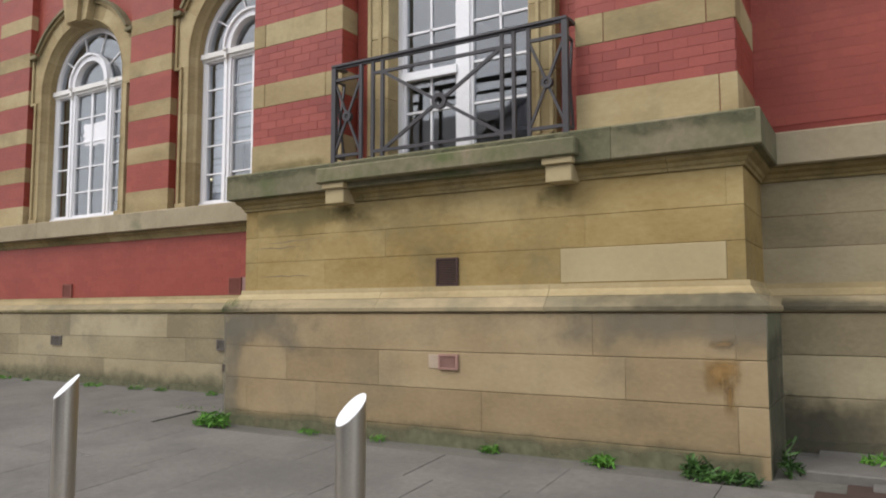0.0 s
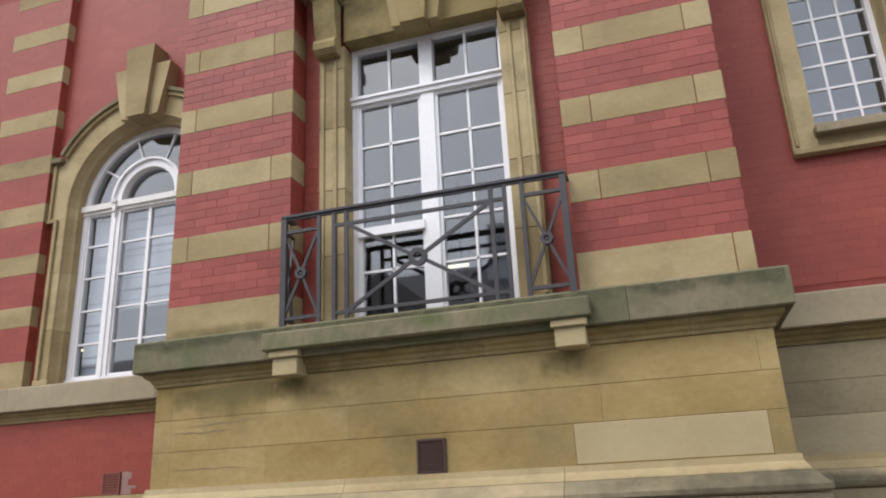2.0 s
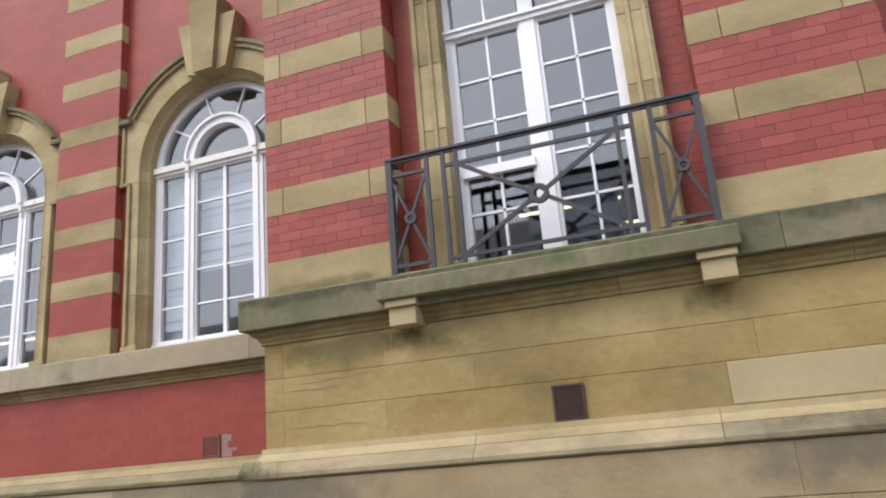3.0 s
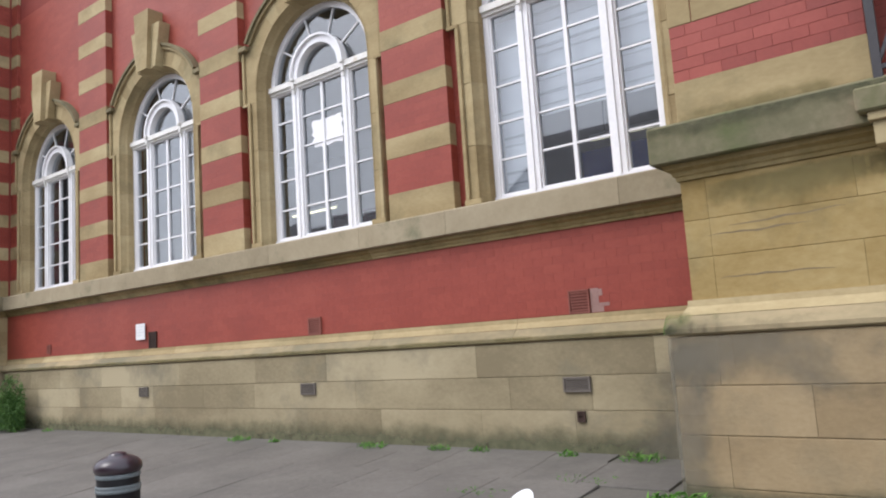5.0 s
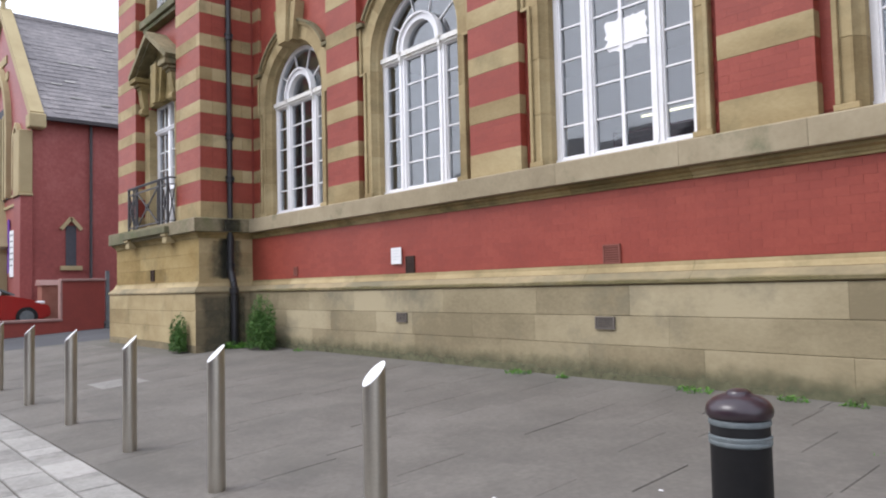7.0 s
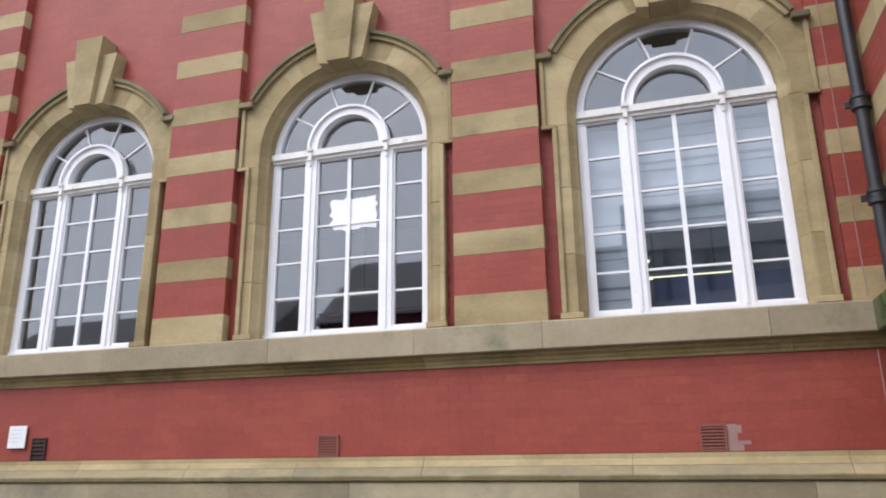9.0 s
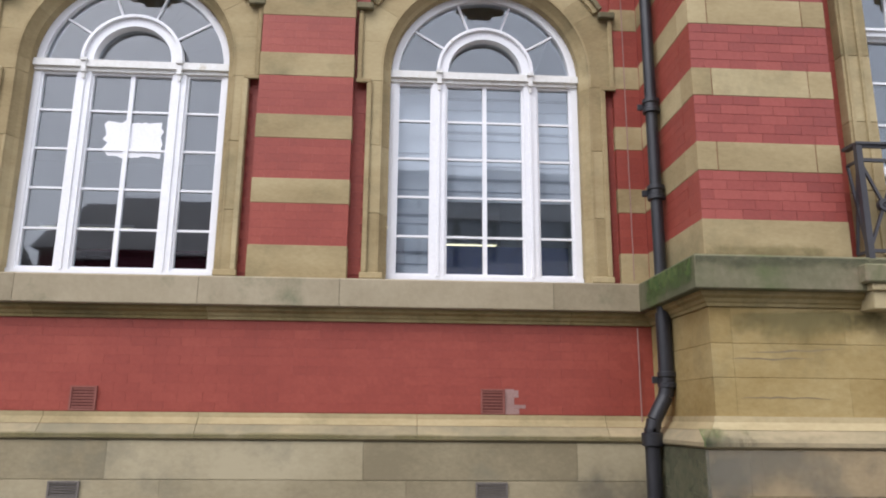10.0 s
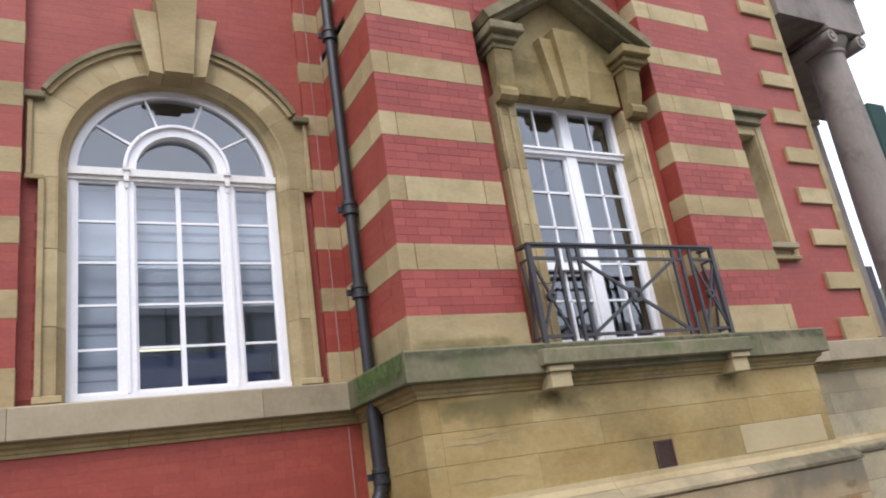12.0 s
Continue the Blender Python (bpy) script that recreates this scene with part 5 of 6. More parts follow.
cracks = thing("weathered_crack", "dark eroded horizontal cracks in the golden ashlar", "stone wear", at=(2.53, Y_BAY - .0405, 0))
cr = random.Random(11)
for x0, x1, z in ((.15, .80, 1.98), (.30, 1.0, 2.04), (.2, .9, 1.68)):
    bm = bmesh.new()
    n = 12
    up, dn = [], []
    zz = z
    for k in range(n + 1):
        zz += cr.uniform(-.006, .008)
        t = .001 + .006 * math.sin(math.pi * k / n) * cr.uniform(.4, 1)
        x = x0 + (x1 - x0) * k / n
        up.append(bm.verts.new((x, -.0008, zz + t)))
        dn.append(bm.verts.new((x, -.0008, zz - t)))
    for k in range(n):
        bm.faces.new((dn[k], dn[k + 1], up[k + 1], up[k]))
    part("crack", bm, MORTAR, cracks)


# ---- bollards ----
def steel_bollard(label):
    b = thing("bollard", label, "bollard", "steel bollards")
    bm = bmesh.new()
    n, r, h = 28, .057, .933
    hx, hy = -.38, -.92
    low = [bm.verts.new((r * math.cos(2 * math.pi * k / n), r * math.sin(2 * math.pi * k / n), -.25)) for k in range(n)]
    top = [bm.verts.new((v.co.x, v.co.y, h - (v.co.x * hx + v.co.y * hy) * 1.0)) for v in low]
    for k in range(n):
        bm.faces.new((low[k], low[(k + 1) % n], top[(k + 1) % n], top[k]))
    bm.faces.new(low[::-1])
    part("tube", bm, STEEL, b, "brushed steel tube", smooth=True)
    tp = bmesh.new()
    a = [tp.verts.new((v[0] * 1.0, v[1] * 1.0, h - (v[0] * hx + v[1] * hy) * 1.0 + dz)) for dz in (0.0005, .004) for v in [(r * math.cos(2 * math.pi * k / n), r * math.sin(2 * math.pi * k / n)) for k in range(n)]]
    tp.faces.new(a[n:])
    tp.faces.new(a[:n][::-1])
    for k in range(n):
        tp.faces.new((a[k], a[(k + 1) % n], a[n + (k + 1) % n], a[n + k]))
    # Steel cap: the sky it mirrors is painted in as plain white.
    part("slanted_cap", tp, PLAIN_WHITE, b, "slanted steel cap, reflected sky painted white")
    part("collar", lathe(bmesh.new(), [(.058, -.02), (.105, -.02), (.100, .005), (.058, .012)], 24), CEMENT_PALE, b, "pale crumbled mortar collar")
    return b


first = steel_bollard("brushed steel bollard with a slanted top on the forecourt")
spots = [6.55, 4.765, 3.14, -.63, -2.46, -4.21, -6.04, -7.92, -9.80, -11.85, -13.75]
for i, x in enumerate(spots):
    m = Matrix.Translation((x, -4.96, .022 if i < 2 else 0)) @ Matrix.Rotation(.24 if i > 2 else 0, 4, 'Z')
    if i == 0:
        first.matrix_basis = m
    else:
        copy_thing(first, m)
bb = thing("bollard", "black plastic bollard with grey bands and a dark domed cap", "bollard", at=(1.255, -5.0, .03))
part("post", lathe(bmesh.new(), [(.084, -.28), (.084, .842), (.086, .846)], 32), RUBBER, bb, smooth=True)
part("band", lathe(bmesh.new(), [(.085, .847), (.088, .851), (.088, .859), (.0865, .861), (.088, .864), (.088, .872), (.085, .875)], 32), BAND, bb, "worn grey reflective band", smooth=True)
part("neck", lathe(bmesh.new(), [(.083, .876), (.083, .902)], 32), RUBBER, bb, smooth=True)
part("band", lathe(bmesh.new(), [(.085, .903), (.087, .906), (.087, .917), (.085, .920)], 32), BAND, bb, "worn grey reflective band", smooth=True)
part("cap", lathe(bmesh.new(), [(.083, .921), (.088, .925), (.093, .932), (.094, .946), (.091, .957), (.083, .968), (.070, .978), (.054, .985), (.038, .990), (.034, .994), (.031, .999), (.018, 1.004), (.003, 1.005)], 32), CAP, bb, "dark domed cap with red scuffs", smooth=True)


# ---- weeds ----
def weed(name, x, y, spread, height, count, mat, label, seed, zb=None, blade=.05):
    w = thing(name, label, "plant", "", (x, y, ground_z(x, y) if zb is None else zb))
    rnd = random.Random(seed)
    bm = bmesh.new()
    for _ in range(count):
        a, d = rnd.uniform(0, 6.28), spread * math.sqrt(rnd.random())
        px, py = d * math.cos(a), min(d * math.sin(a) * .6, .06)
        hgt = height * (1 - .45 * (d / spread) ** 2 + .25 * math.sin(a * 3)) * rnd.uniform(.08, 1)
        l, wd = blade * rnd.uniform(.6, 1.5), blade * rnd.uniform(.25, .5)
        m = Matrix.Translation((px, py, hgt)) @ Euler((rnd.uniform(-1, 1), rnd.uniform(-1, 1), rnd.uniform(0, 6.28))).to_matrix().to_4x4()
        v = [bm.verts.new(m @ Vector(c)) for c in ((-l, 0, 0), (-l * .3, wd * .5, l * .12), (l, 0, -l * .1), (-l * .3, -wd * .5, l * .12))]
        bm.faces.new(v)
    part("leaves", bm, mat, w)
    st = bmesh.new()
    for _ in range(max(4, count // 40)):
        a, d = rnd.uniform(0, 6.28), spread * .6 * rnd.random()
        bar(st, (d * .3 * math.cos(a), 0, -.03), (d * math.cos(a), min(d * math.sin(a) * .5, .05), height * rnd.uniform(.4, .9)), .006)
    tagged(part("stems", st, mat, w), kind="stuff")
    return w


weed("weed", 2.40, -1.86, .22, .12, 300, LEAF, "bright green weeds at the foot of the plinth", 1)
weed("weed", 7.14, -1.83, .09, .13, 120, LEAF_DARK, "leafy dull green weeds at the corner of the bay plinth", 2)
weed("weed", 7.36, -1.88, .21, .07, 190, LEAF_DARK, "low dull green weeds at the corner of the bay plinth", 3)
weed("weed", 6.45, -1.80, .12, .06, 80, LEAF, "small flat weeds in the paving joint", 4)
weed("weed", 7.72, -1.60, .07, .22, 70, LEAF_DARK, "thin tall weed in the corner of the walls", 5)
weed("weed", 5.5, -1.76, .08, .04, 40, LEAF, "small flat weeds in the paving joint", 6)
weed("weed", 8.3, -1.1, .18, .05, 120, LEAF, "bright flat moss tufts on the step", 7, zb=.255)
weed("shrub", -10.2, -.66, .42, .86, 3600, SHRUB, "dense dark green self-sown shrub against the plinth", 8, blade=.045)
weed("shrub", -11.75, -1.62, .26, .62, 1500, SHRUB, "bushy self-sown weeds at the corner of the far bay", 9, blade=.045)
weed("weed", -11.1, -.75, .35, .12, 300, LEAF, "bright green weeds under the drainpipe", 10)
for k, (x, sz) in enumerate(((-9.2, .12), (-3.9, .2), (-3.2, .1), (-1.55, .22), (-.6, .14), (-.1, .12), (.9, .1), (1.6, .2), (3.6, .12), (4.4, .08))):
    weed("weed", x, -.50 if x < 2.4 else -1.78, sz, .05, int(380 * sz), LEAF, "low green weeds along the foot of the wall", 20 + k, blade=.035)
weed("weed", .75, -1.75, .3, .02, 60, LEAF, "thin grass growing in the paving joint", 40, blade=.02)
weed("weed", 1.4, -1.2, .3, .02, 60, LEAF, "thin grass growing in the paving joint", 41, blade=.02)

step = thing("stone_step", "worn grey stone slab in the corner of the forecourt", "step", at=(7.7, -1.60, .195))
part("slab", B(0, 3.5, 0, .57, -.2, .06, .01), FLAG, step)
cover = thing("cover_plate", "rusty brown metal cover in the forecourt", "cover plate", at=(7.9, -2.45, .20))
c = B(0, .62, 0, .42, .0, .02, .004)
part("plate", c, VENT_IRON, cover)
part("rim", B(-.04, .66, -.04, 0, -.01, .018), CEMENT, cover)


# ---- litter and marks on the ground ----
for k, (x, y) in enumerate(((-.9, -3.9), (-1.5, -4.4), (-2.1, -4.7), (-1.9, -4.1), (-.2, -3.2), (.6, -3.8), (-1.1, -3.0))):
    lt = thing("litter", "tiny scrap of white litter on the paving", "litter", "litter", (x, y, ground_z(x, y) + .004))
    part("scrap", B(-.012, .014, -.008, .01, 0, .004), PLAIN_WHITE, lt)


# ---- things in the rooms ----
for k, (x, y, z) in enumerate(((4.4, 3.6, 4.75), (5.6, 5.0, 4.75), (-.2, 4.6, 4.55), (1.1, 5.8, 4.55), (-5.2, 5.4, 4.6), (-8.6, 5.4, 4.6))):
    t = thing("ceiling_light", "long bare fluorescent ceiling light", "ceiling light", "ceiling lights", (x, y, z))
    part("tube", bar(bmesh.new(), (-.75, 0, 0), (.75, 0, 0), .04, .04, 10), LAMP, t)
    part("batten", B(-.78, .78, -.03, .03, .025, .08), PLAIN_WHITE, t)
    for s in (-.5, .5):
        part("rod", B(s - .008, s + .008, -.008, .008, .08, 6.35 - z), IRON, t)
bl = thing("roller_blind", "pale lowered window blind behind the glass", "blind", at=(.065, .16, SILL + .02))
part("fabric", B(0, .46, 0, .01, .05, 2.05), BLIND, bl)
part("rod", B(0, .46, -.005, .02, 0, .03), PLAIN_WHITE, bl)
for k, z in enumerate((.20, .31, .62, .70, .98, 1.30, 1.38, 1.72)):
    part("fold", B(.0, .46, -.006, -.002, z, z + (.012, .03)[k % 2]), BLIND_FOLD, bl)
bl = thing("roller_blind", "pale grey window blind lowered halfway behind the glass", "blind", at=(.54, .18, 3.70))
part("fabric", B(0, 1.38, 0, .01, .03, 1.27), BLIND, bl)
part("rod", B(0, 1.38, -.005, .02, 0, .03), PLAIN_WHITE, bl)
for k, z in enumerate((.10, .22, .38, .46, .66, .74, 1.0, 1.12)):
    part("fold", B(.0, 1.38, -.006, -.002, z, z + (.012, .03)[k % 2]), BLIND_FOLD, bl)
pb = thing("notice_board", "dark blue display panel behind the window", "panel", at=(.62, .9, 2.05))
part("board", B(0, 1.4, 0, .05, .45, 1.35), BLUE, pb)
for s in (.05, 1.3):
    part("leg", B(s, s + .05, 0, .05, 0, .45), IRON, pb)
sf = thing("bookcase", "dark maroon shelving behind the window", "bookcase", at=(-3.4, .9, 2.05))
part("back", B(0, 1.7, .28, .3, 0, 1.25), MAROON, sf)
for k in range(4):
    part("shelf", B(.02, 1.68, 0, .28, k * .4, k * .4 + .025), MAROON, sf)
for s in (0, 1.68):
    part("side_panel", B(s, s + .02, 0, .3, 0, 1.25), MAROON, sf)
torn = thing("paper_sheet", "torn white paper stuck inside the window", "paper", at=(-2.87, .043, 4.0))
pr = random.Random(7)
pts = []
for k in range(40):
    a = 2 * math.pi * k / 40
    m = max(abs(math.cos(a)) / .31, abs(math.sin(a)) / .21)
    rr = 1 / m * pr.uniform(.82, 1.0)
    pts.append((.31 + rr * math.cos(a), .22 + rr * math.sin(a)))
sh = bmesh.new()
ctr = [sh.verts.new((.31, yy, .22)) for yy in (0, .002)]
r0 = [sh.verts.new((u, 0, v)) for u, v in pts]
r1 = [sh.verts.new((u, .002, v)) for u, v in pts]
for k in range(40):
    j = (k + 1) % 40
    sh.faces.new((ctr[0], r0[k], r0[j]))
    sh.faces.new((ctr[1], r1[j], r1[k]))
    sh.faces.new((r0[k], r1[k], r1[j], r0[j]))
part("sheet", sh, WHITE, torn)
ch = thing("office_chair", "dark office chair inside the balcony window", "chair", at=(5.2, -.3, 2.7))
part("seat", B(-.24, .24, -.24, .24, .42, .5, .03), DARK, ch)
part("backrest", B(-.22, .22, .2, .26, .6, 1.1, .03), DARK, ch)
part("column", bar(bmesh.new(), (0, 0, .05), (0, 0, .42), .05, .05, 12), IRON, ch)
for k in range(5):
    part("leg", bar(bmesh.new(), (0, 0, .06), (.28 * math.cos(k * 1.257), .28 * math.sin(k * 1.257), .02), .03), IRON, ch)


# ---- the church across the side road ----
def church():
    c = thing("church", "red painted brick church with pale stone dressings and slate roof", "church", at=(-30.5, -1.3, 0))
    X, ze, zr, L = 5.0, 7.45, 12.25, 22.0

    def P(nm, bm, mat, lab="", par=None, smooth=False):
        return part(nm, bm, mat, par or c, lab, smooth)
    P("wall", prism(bmesh.new(), [(-X, -.5), (X, -.5), (X, ze), (0, zr), (-X, ze)], 0, L), CHURCH_RED, "smooth red painted brick walls")
    for s in (-1, 1):
        rf = prism(bmesh.new(), [(s * (X + .25), ze - .12), (s * (X + .25), ze + .0), (0, zr + .25), (0, zr + .05)], .25, L)
        P("roof", rf, SLATE, "weathered mottled grey slate roof")
        st = bmesh.new()
        run = math.hypot(X + .25, zr + .25 - ze)
        ux, uz = -s * (X + .25) / run, (zr + .25 - ze) / run
        rr = random.Random(3)
        if s > 0:
            for k in range(int(run / .28)):
                for m in range(40):
                    y0 = .4 + m * .5 + (.25 if k % 2 else 0)
                    bx, bz = s * (X + .25) + ux * k * .28, ze + uz * k * .28
                    h = .012 + rr.uniform(0, .012)
                    q = [(bx - uz * -s * h, bz + abs(ux) * h), (bx + ux * .29, bz + uz * .29 + .004)]
                    v = [st.verts.new((q[0][0], y0 + .005, q[0][1])), st.verts.new((q[0][0], y0 + .495, q[0][1])), st.verts.new((q[1][0], y0 + .495, q[1][1])), st.verts.new((q[1][0], y0 + .005, q[1][1]))]
                    st.faces.new(v)
            tagged(P("slating", st, SLATE), kind="stuff")
        P("coping", prism(bmesh.new(), [(s * (X + .15), ze - .1), (s * (X + .3), ze + .12), (0, zr + .5), (0, zr + .1)], -.12, .3), STONE_PALE)
        P("kneeler", B(*sorted((s * (X - .1), s * (X + .45))), -.18, .35, ze - .45, ze + .05, .04), STONE_PALE)
        P("buttress", B(*sorted((s * (X - .8), s * (X + .12))), -.42, 0, 4.8, ze - .5, .03), STONE_PALE)
        P("buttress", B(*sorted((s * (X - .85), s * (X + .17))), -.38, 0, -.5, 4.7, .02), CHURCH_RED)
        P("buttress_cap", B(*sorted((s * (X - .9), s * (X + .22))), -.46, 0, 4.7, 4.8, .02), STONE_PALE)
    P("finial", lathe(bmesh.new(), [(.12, zr + .4), (.08, zr + .7), (.16, zr + .85), (.03, zr + 1.2)], 12), STONE_PALE)
    P("ridge_tile", B(-.12, .12, .3, L, zr + .17, zr + .32), SLATE)
    P("gutter", B(X + .2, X + .38, .3, L, ze - .14, ze - .02), IRON)
    P("downpipe", bar(bmesh.new(), (X + .1, 1.85, 0), (X + .1, 1.85, ze - .1), .1, .1, 10), IRON)
    P("stone_course", B(-X - .02, X + .02, -.06, 0, 4.62, 4.72), STONE_PALE)
    rs = random.Random(8)
    for k in range(26):
        i, m = rs.randrange(2, 22), rs.randrange(0, 20)
        ax, az = -(X + .25), zr + .25 - ze
        run = math.hypot(ax, az)
        ax, az = ax / run, az / run
        bx, bz, y0 = X + .25 + ax * i * .28, ze + az * i * .28, .4 + m * .5
        sb = bmesh.new()
        sb.faces.new([sb.verts.new((bx + az * h + ax * d, yy, bz - ax * h + az * d)) for h, d, yy in ((.040, -.01, y0), (.040, -.01, y0 + .36), (.034, .09, y0 + .36), (.034, .09, y0))])
        P("slate", sb, BLOCK, "pale replaced slate")
    for y0 in (1.05, 6.5, 12):
        sw = P("window", B(X - .02, X + .02, y0, y0 + .34, 2.35, 3.75), DARK, "narrow lancet window")
        P("window_sill", B(X, X + .12, y0 - .18, y0 + .52, 2.2, 2.35, .01), STONE_PALE, par=sw)
        hd = bmesh.new()
        for a, b in (((y0 - .16, 3.62), (y0 + .17, 4.02)), ((y0 + .5, 3.62), (y0 + .17, 4.02))):
            bar(hd, (X + .03, a[0], a[1]), (X + .03, b[0], b[1]), .14, .12)
        P("hood_mould", hd, STONE_PALE, par=sw)
    # entrance and the great window over it
    def pointed(cx, z0, zs, hw, y0, y1, wdt, mat, nm, lab=""):
        bm = bmesh.new()
        R = hw * 2
        top = math.sqrt(R * R - hw * hw)
        for s in (-1, 1):
            box(bm, *sorted((cx + s * hw, cx + s * (hw + wdt))), y0, y1, z0, zs)
            p = [(cx - s * hw + s * R * math.cos(t), zs + R * math.sin(t)) for t in [math.acos(hw / R) * i / 8 for i in range(9)]]
            q = [(cx - s * hw + s * (R + wdt) * math.cos(t), zs + (R + wdt) * math.sin(t)) for t in [math.acos(hw / (R + wdt)) * i / 8 for i in range(9)]]
            for i in range(8):
                prism(bm, [p[i], q[i], q[i + 1], p[i + 1]], y0, y1)
        return P(nm, bm, mat, lab)
    pointed(0, .2, 2.6, .75, -.5, 0, .3, STONE_PALE, "doorway", "pale stone pointed doorway")
    pointed(0, .2, 2.6, .45, -.3, 0, .12, STONE_PALE, "doorway")
    P("door", B(-.75, .75, -.1, -.02, 0, 3.2), MAROON)
    P("tympanum", B(-.6, .6, -.2, -.11, 2.55, 3.3), STONE_PALE)
    for s in (-1, 1):
        P("gablet", prism(bmesh.new(), [(s * 1.35, 3.1), (s * 1.5, 3.2), (0, 5.75), (0, 5.4)], -.55, 0), STONE_PALE)
    P("gablet_wall", B(-.2, .2, -.4, 0, 4.6, 5.1), STONE_PALE)
    pointed(0, 5.0, 7.4, 1.5, -.2, 0, .28, STONE_PALE, "window_arch", "pale stone arch of the great window")
    for x in (-.9, -.3, .3, .9):
        P("mullion", B(x - .1, x + .1, -.15, 0, 5.0, 8.2), STONE_PALE)
    P("window", B(-1.5, 1.5, -.05, -.01, 5.0, 8.6), DARK)
    for s in (-1, 1):
        pointed(s * 3.0, 5.2, 6.8, .35, -.15, 0, .16, STONE_PALE, "lancet_arch")
        P("band", prism(bmesh.new(), [(s * 1.2, 9.6), (s * 1.2, 9.9), (0, 9.9), (0, 9.6)], -.05, 0), STONE_PALE)
        P("band", prism(bmesh.new(), [(s * .9, 10.3), (s * .9, 10.6), (0, 10.6), (0, 10.3)], -.05, 0), STONE_PALE)
    return c


church()
nb = thing("notice_board", "white notice board fixed on the church front", "notice board", at=(-28.4, -1.31, 2.05))
part("board", B(-.35, .35, -.05, 0, 0, 1.7, .01), PLAIN_WHITE, nb)
for k in range(6):
    part("line", B(-.28, .28 - .05 * (k % 3), -.056, -.05, 1.5 - k * .22, 1.55 - k * .22), BAND, nb)
bn = thing("banner", "narrow purple banner hanging on the church front", "banner", at=(-28.98, -1.31, 2.2))
part("cloth", B(-.15, .15, -.05, -.02, 0, 2.0), PURPLE, bn)

structure(link_mesh("churchyard", B(-60, -23.13, -11, 20, -.4, .40), ASPHALT), "raised dark asphalt yard before the church", "ground")
bw2 = thing("boundary_wall", "low dark red brick wall with a pink coping", "wall", at=(-23, -1, 0))
part("panel", B(-.12, .12, -12, .02, -.4, .54), RED, bw2)
part("coping", B(-.17, .17, -12, .02, .54, .62, .01), CEMENT, bw2)
part("panel", B(-.12, .12, .02, 1.25, -.4, 1.78), RED, bw2)
part("coping", B(-.17, .17, -.02, 1.3, 1.78, 1.86, .01), CEMENT, bw2)
part("coping", B(-.14, .14, -.04, .02, .62, 1.78, .01), CEMENT, bw2)
gp = thing("gate_pier", "squat pink brick gate pier with a sloping cap", "gate pier", at=(-24.6, -.75, 0))
part("shaft", B(-.3, .3, -.5, .3, -.2, 1.68), TERRA, gp)
part("cap", prism(bmesh.new(), [(-.36, 1.68), (.36, 1.68), (.2, 1.86), (-.2, 1.86)], -.56, .36), CEMENT, gp)
po = thing("gate_post", "grey metal post at the end of the wall", "post", at=(-22.9, .36, 0))
part("post", B(-.05, .05, -.05, .05, -.2, 2.1), BAND, po)


def car():
    c = thing("car", "red hatchback car with dark windows behind the low wall", "car", at=(-24.3, -3.15, .40))

    def side_prism(prof, hw, mat, nm, lab="", bevel=.04):
        bm = bmesh.new()
        a = [bm.verts.new((-hw, y, z)) for y, z in prof]
        b = [bm.verts.new((hw, y, z)) for y, z in prof]
        bm.faces.new(a)
        bm.faces.new(b[::-1])
        for i in range(len(prof)):
            j = (i + 1) % len(prof)
            bm.faces.new((a[j], a[i], b[i], b[j]))
        if bevel:
            bmesh.ops.bevel(bm, geom=bm.edges, offset=bevel, segments=2, affect="EDGES")
        return part(nm, bm, mat, c, lab, smooth=True)
    side_prism([(-2.0, .3), (-2.02, .75), (-1.9, 1.0), (.75, .98), (1.5, .82), (1.95, .62), (2.0, .32), (1.7, .2), (-1.7, .2)], .86, CARPAINT, "body", "glossy red body")
    side_prism([(-1.85, .98), (-1.55, 1.34), (-1.0, 1.46), (-.1, 1.45), (.95, .98)], .74, CARGLASS, "windows", "dark tinted windows", .05)
    side_prism([(-1.6, 1.33), (-1.05, 1.48), (-.1, 1.47), (-.02, 1.43), (-1.0, 1.44)], .70, CARPAINT, "roof", "", .008)
    for s in (-1, 1):
        part("windscreen_pillar", bar(bmesh.new(), (s * .72, -.05, 1.46), (s * .80, .97, .98), .05), BAND, c, "silver pillar")
        m = part("mirror", B(*sorted((s * .86, s * 1.02)), .45, .58, .98, 1.1, .03), PLAIN_WHITE, c, smooth=True)
        part("headlight", B(*sorted((s * .5, s * .84)), 1.5, 1.82, .68, .78, .03), PLAIN_WHITE, c, smooth=True)
        for y in (-1.25, 1.3):
            wv = bmesh.new()
            bar(wv, (s * .70, y, .3), (s * .88, y, .3), .62, .62, 24)
            wh = part("wheel", wv, TYRE, c)
            part("rim", bar(bmesh.new(), (s * .87, y, .3), (s * .89, y, .3), .40, .40, 16), BAND, wh)
    return c


car()


# ---- buildings over the street and beyond ----
def plain_house(x, y, w, d, ze, zr, label, mat, turn=0, name="house"):
    h = thing(name, label, "building", "", (x, y, 0))
    h.rotation_euler = (0, 0, radians(turn))
    part("wall", B(-w / 2, w / 2, -d / 2, d / 2, -.6, ze), mat, h)
    if zr > ze:
        rf = bmesh.new()
        prism(rf, [(-w / 2 - .3, ze), (w / 2 + .3, ze), (0, zr)], -d / 2 - .3, d / 2 + .3)
        part("roof", rf, SLATE, h)
    n = int(d // 3)
    for s in (-1, 1):
        for k in range(n):
            for z in [1.2 + 3 * i for i in range(int(ze // 3))]:
                yy = -d / 2 + d * (k + .5) / n
                part("window", B(*sorted((s * w / 2, s * (w / 2 + .03))), yy - .55, yy + .55, z, z + 1.5), CARGLASS, h)
    return h


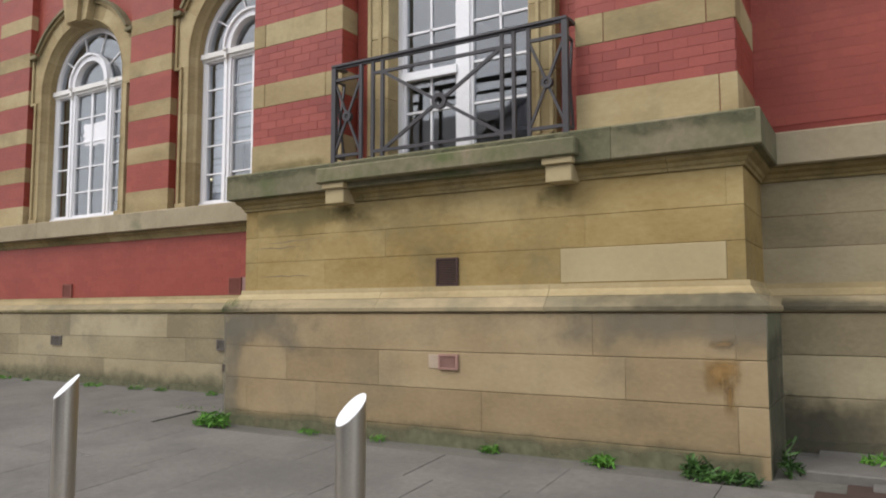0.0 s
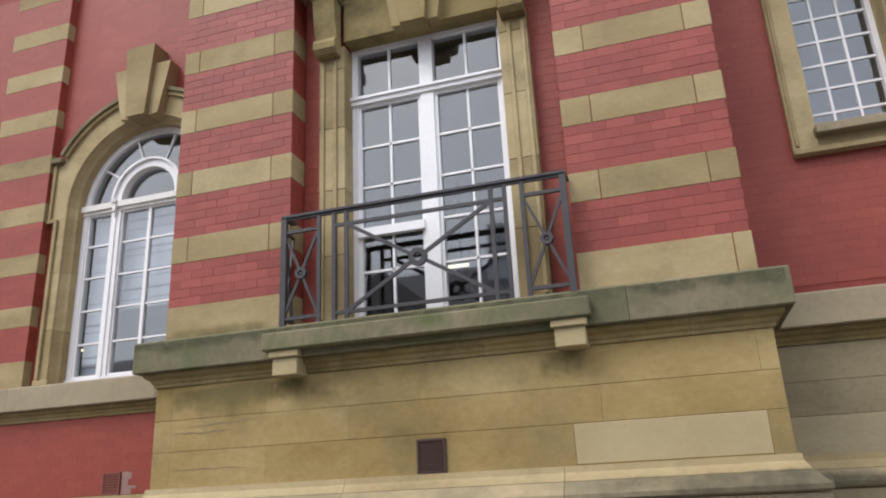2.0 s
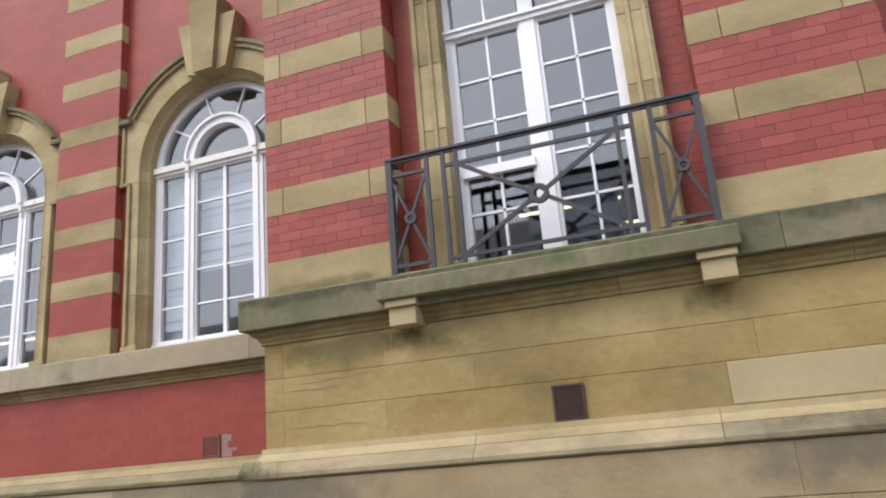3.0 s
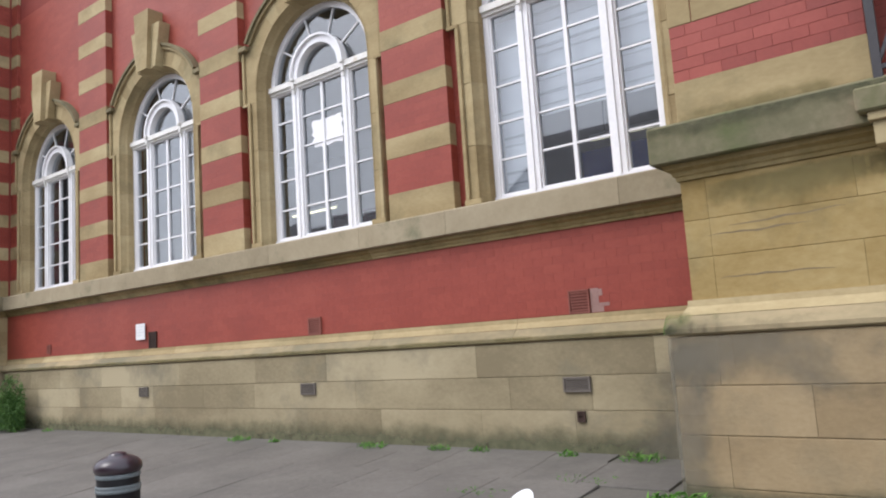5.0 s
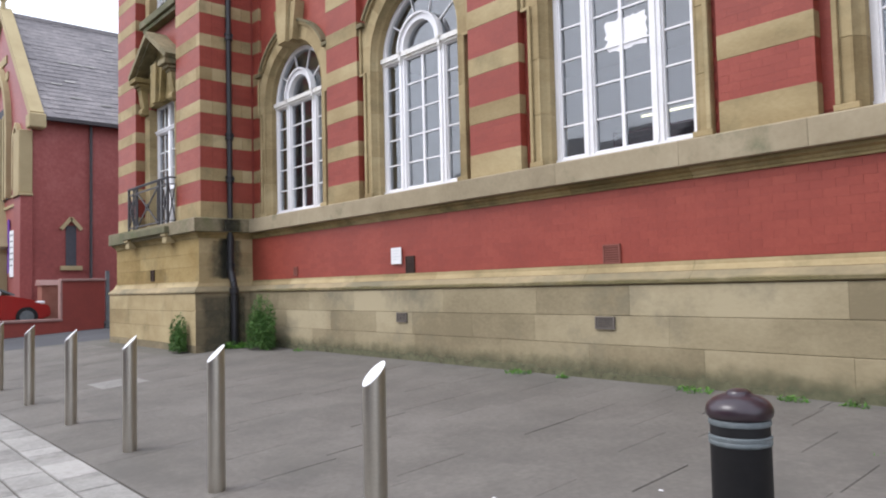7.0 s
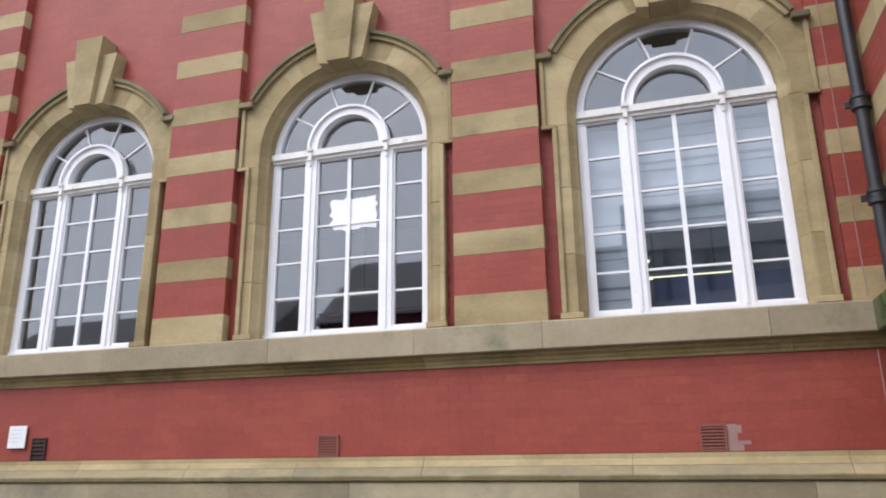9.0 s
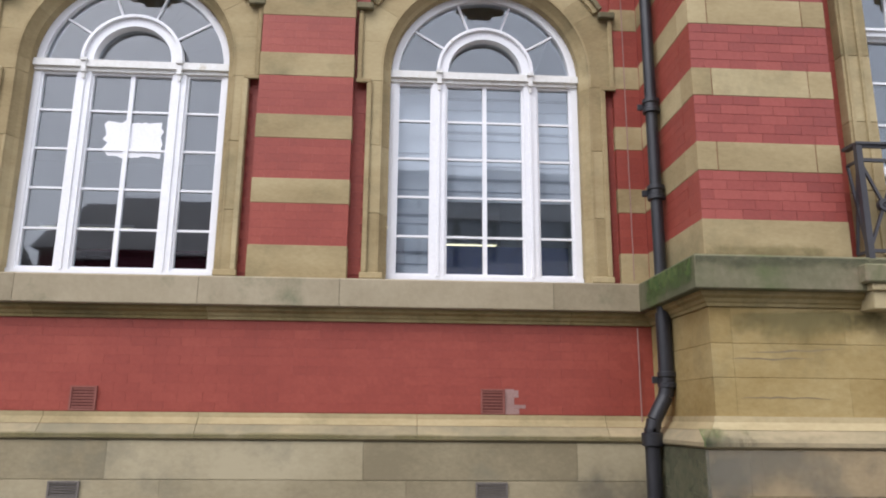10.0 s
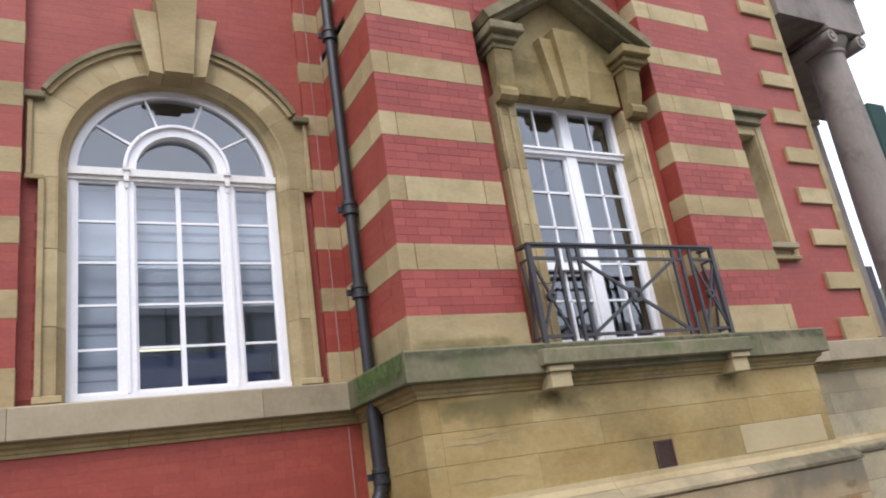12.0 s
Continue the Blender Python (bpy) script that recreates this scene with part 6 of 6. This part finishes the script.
plain_house(44, 10.5, 10, 8, 8.6, 10.6, "brown brick building beyond the porch", TERRA, 90)
plain_house(-8, -31, 10, 16, 8.5, 12.5, "dark brick terrace with a slate roof over the street", MAROON, 90)
plain_house(27, -31, 9, 12, 6.5, 10.0, "brown brick building over the street", TERRA, 90)
plain_house(-3.2, -24.5, 7, 8, 6.4, 9.6, "dark gabled brick house over the street", MAROON, 0)
plain_house(-29, -31, 10, 18, 7.0, 10.5, "dark brick terrace with a slate roof over the street", MAROON, 90)
plain_house(-50, -3, 12, 18, 6.0, 9.0, "grey roofed house behind the church", STONE_GREY, 0)

tower = thing("office_building", "tall dark glazed office block with pale floor bands over the street", "building", at=(6, -34, 0))
part("wall", B(-7, 6.5, -5, 5, -.6, 12.6), OFFICE, tower)
# Top block added out of view to tone down the sky in the panes.
part("upper_wall", B(-7, 6.5, -5, 5, 12.602, 14.0), BLIND, tower, "pale added top, out of view, toning the window reflections")
for k in range(4):
    part("floor_band", B(-7.1, 6.6, 5, 5.12, 2.4 + 2.9 * k, 3.3 + 2.9 * k), BLIND, tower)
for k in range(8):
    part("pier", B(-7 + 1.9 * k, -6.75 + 1.9 * k, 5, 5.10, -.6, 12.6), BAND, tower)

# ---- paving pieces ----
SHARED = {}


def piece(name, key, mat, l, w, h, bevel):
    if key not in SHARED:
        g = .002 if name == "flagstone" else .006
        bm = B(g, l - g, g, w - g, -h, 0, bevel)
        me = bpy.data.meshes.new(name)
        bm.to_mesh(me)
        bm.free()
        me.materials.append(mat)
        SHARED[key] = me
    return new(name, SHARED[key])


rnd = random.Random(5)
tilt = math.atan(.078)
row_w = .66
y = FOOT_EDGE + .005
while y < -.45:
    x = -17.2 + rnd.uniform(0, .5)
    flat = y < SLOPE_Y
    while x < 12.5:
        l = rnd.choice((.6, .75, .9, 1.05))
        inside = (2.35 < x + l and x < 7.65 and y + row_w > -1.7 + .3) or (x < -11.2 and y + row_w > -1.4)
        if not inside:
            pale_flag = -9.5 < x < -8.9 and -4.5 < y < -3.9
            ob = piece("flagstone", ("flag", l, pale_flag), BLOCK if pale_flag else FLAG, l, row_w - .005, .05, .004)
            ob.location = (x, y, ground_z(x, y + .02) + .002 + rnd.uniform(-.002, .002))
            ob.rotation_euler = (math.atan(.03) if flat and y + row_w < SLOPE_Y else tilt, rnd.uniform(-.002, .002), 0)
            ob.parent = forecourt
        x += l
    y += row_w
joined = bmesh.new()
y = FOOT_EDGE - .30
k = 0
while y > -8.9:
    x = -16.5 + (k % 2) * .22
    while x < 12:
        l = rnd.choice((.3, .45, .45, .6))
        z = ground_z(x, y)
        if -9.5 < x < -.3 and y > -7.9:
            dark = math.hypot((x - -3.0) / .55, (y + 6.1) / .26) < 1 or math.hypot((x + 5.6) / .5, (y + 6.2) / .2) < 1
            ob = piece("paving_block", ("block", l, dark), BLOCK_DARK if dark else BLOCK, l, .30, .05, .006)
            ob.location = (x, y, z + rnd.uniform(-.002, .003))
            ob.rotation_euler = (.03, 0, 0)
            ob.parent = footway
        else:
            box(joined, x + .003, x + l - .003, y + .003, y + .297, z - .05, z + .005)
        x += l
    y -= .303
    k += 1
tagged(part("paving_blocks", joined, BLOCK, footway, "pale grey paving blocks"), kind="stuff")

# ---- the bay's bricks, one by one ----
near_parts.sort(key=lambda q: (q[2], q[0]))
for a, b, z, y, parent in near_parts[:300]:
    brick_object(a, b, z, y, parent)
rest = bmesh.new()
for a, b, z, y, parent in near_parts[300:]:
    box(rest, a + .0013, b - .0013, y, y + .014, z + .0013, z + COURSE - .0013)
brickwork("brickwork", rest, wall_bay_east, "red painted brick courses between stone bands")
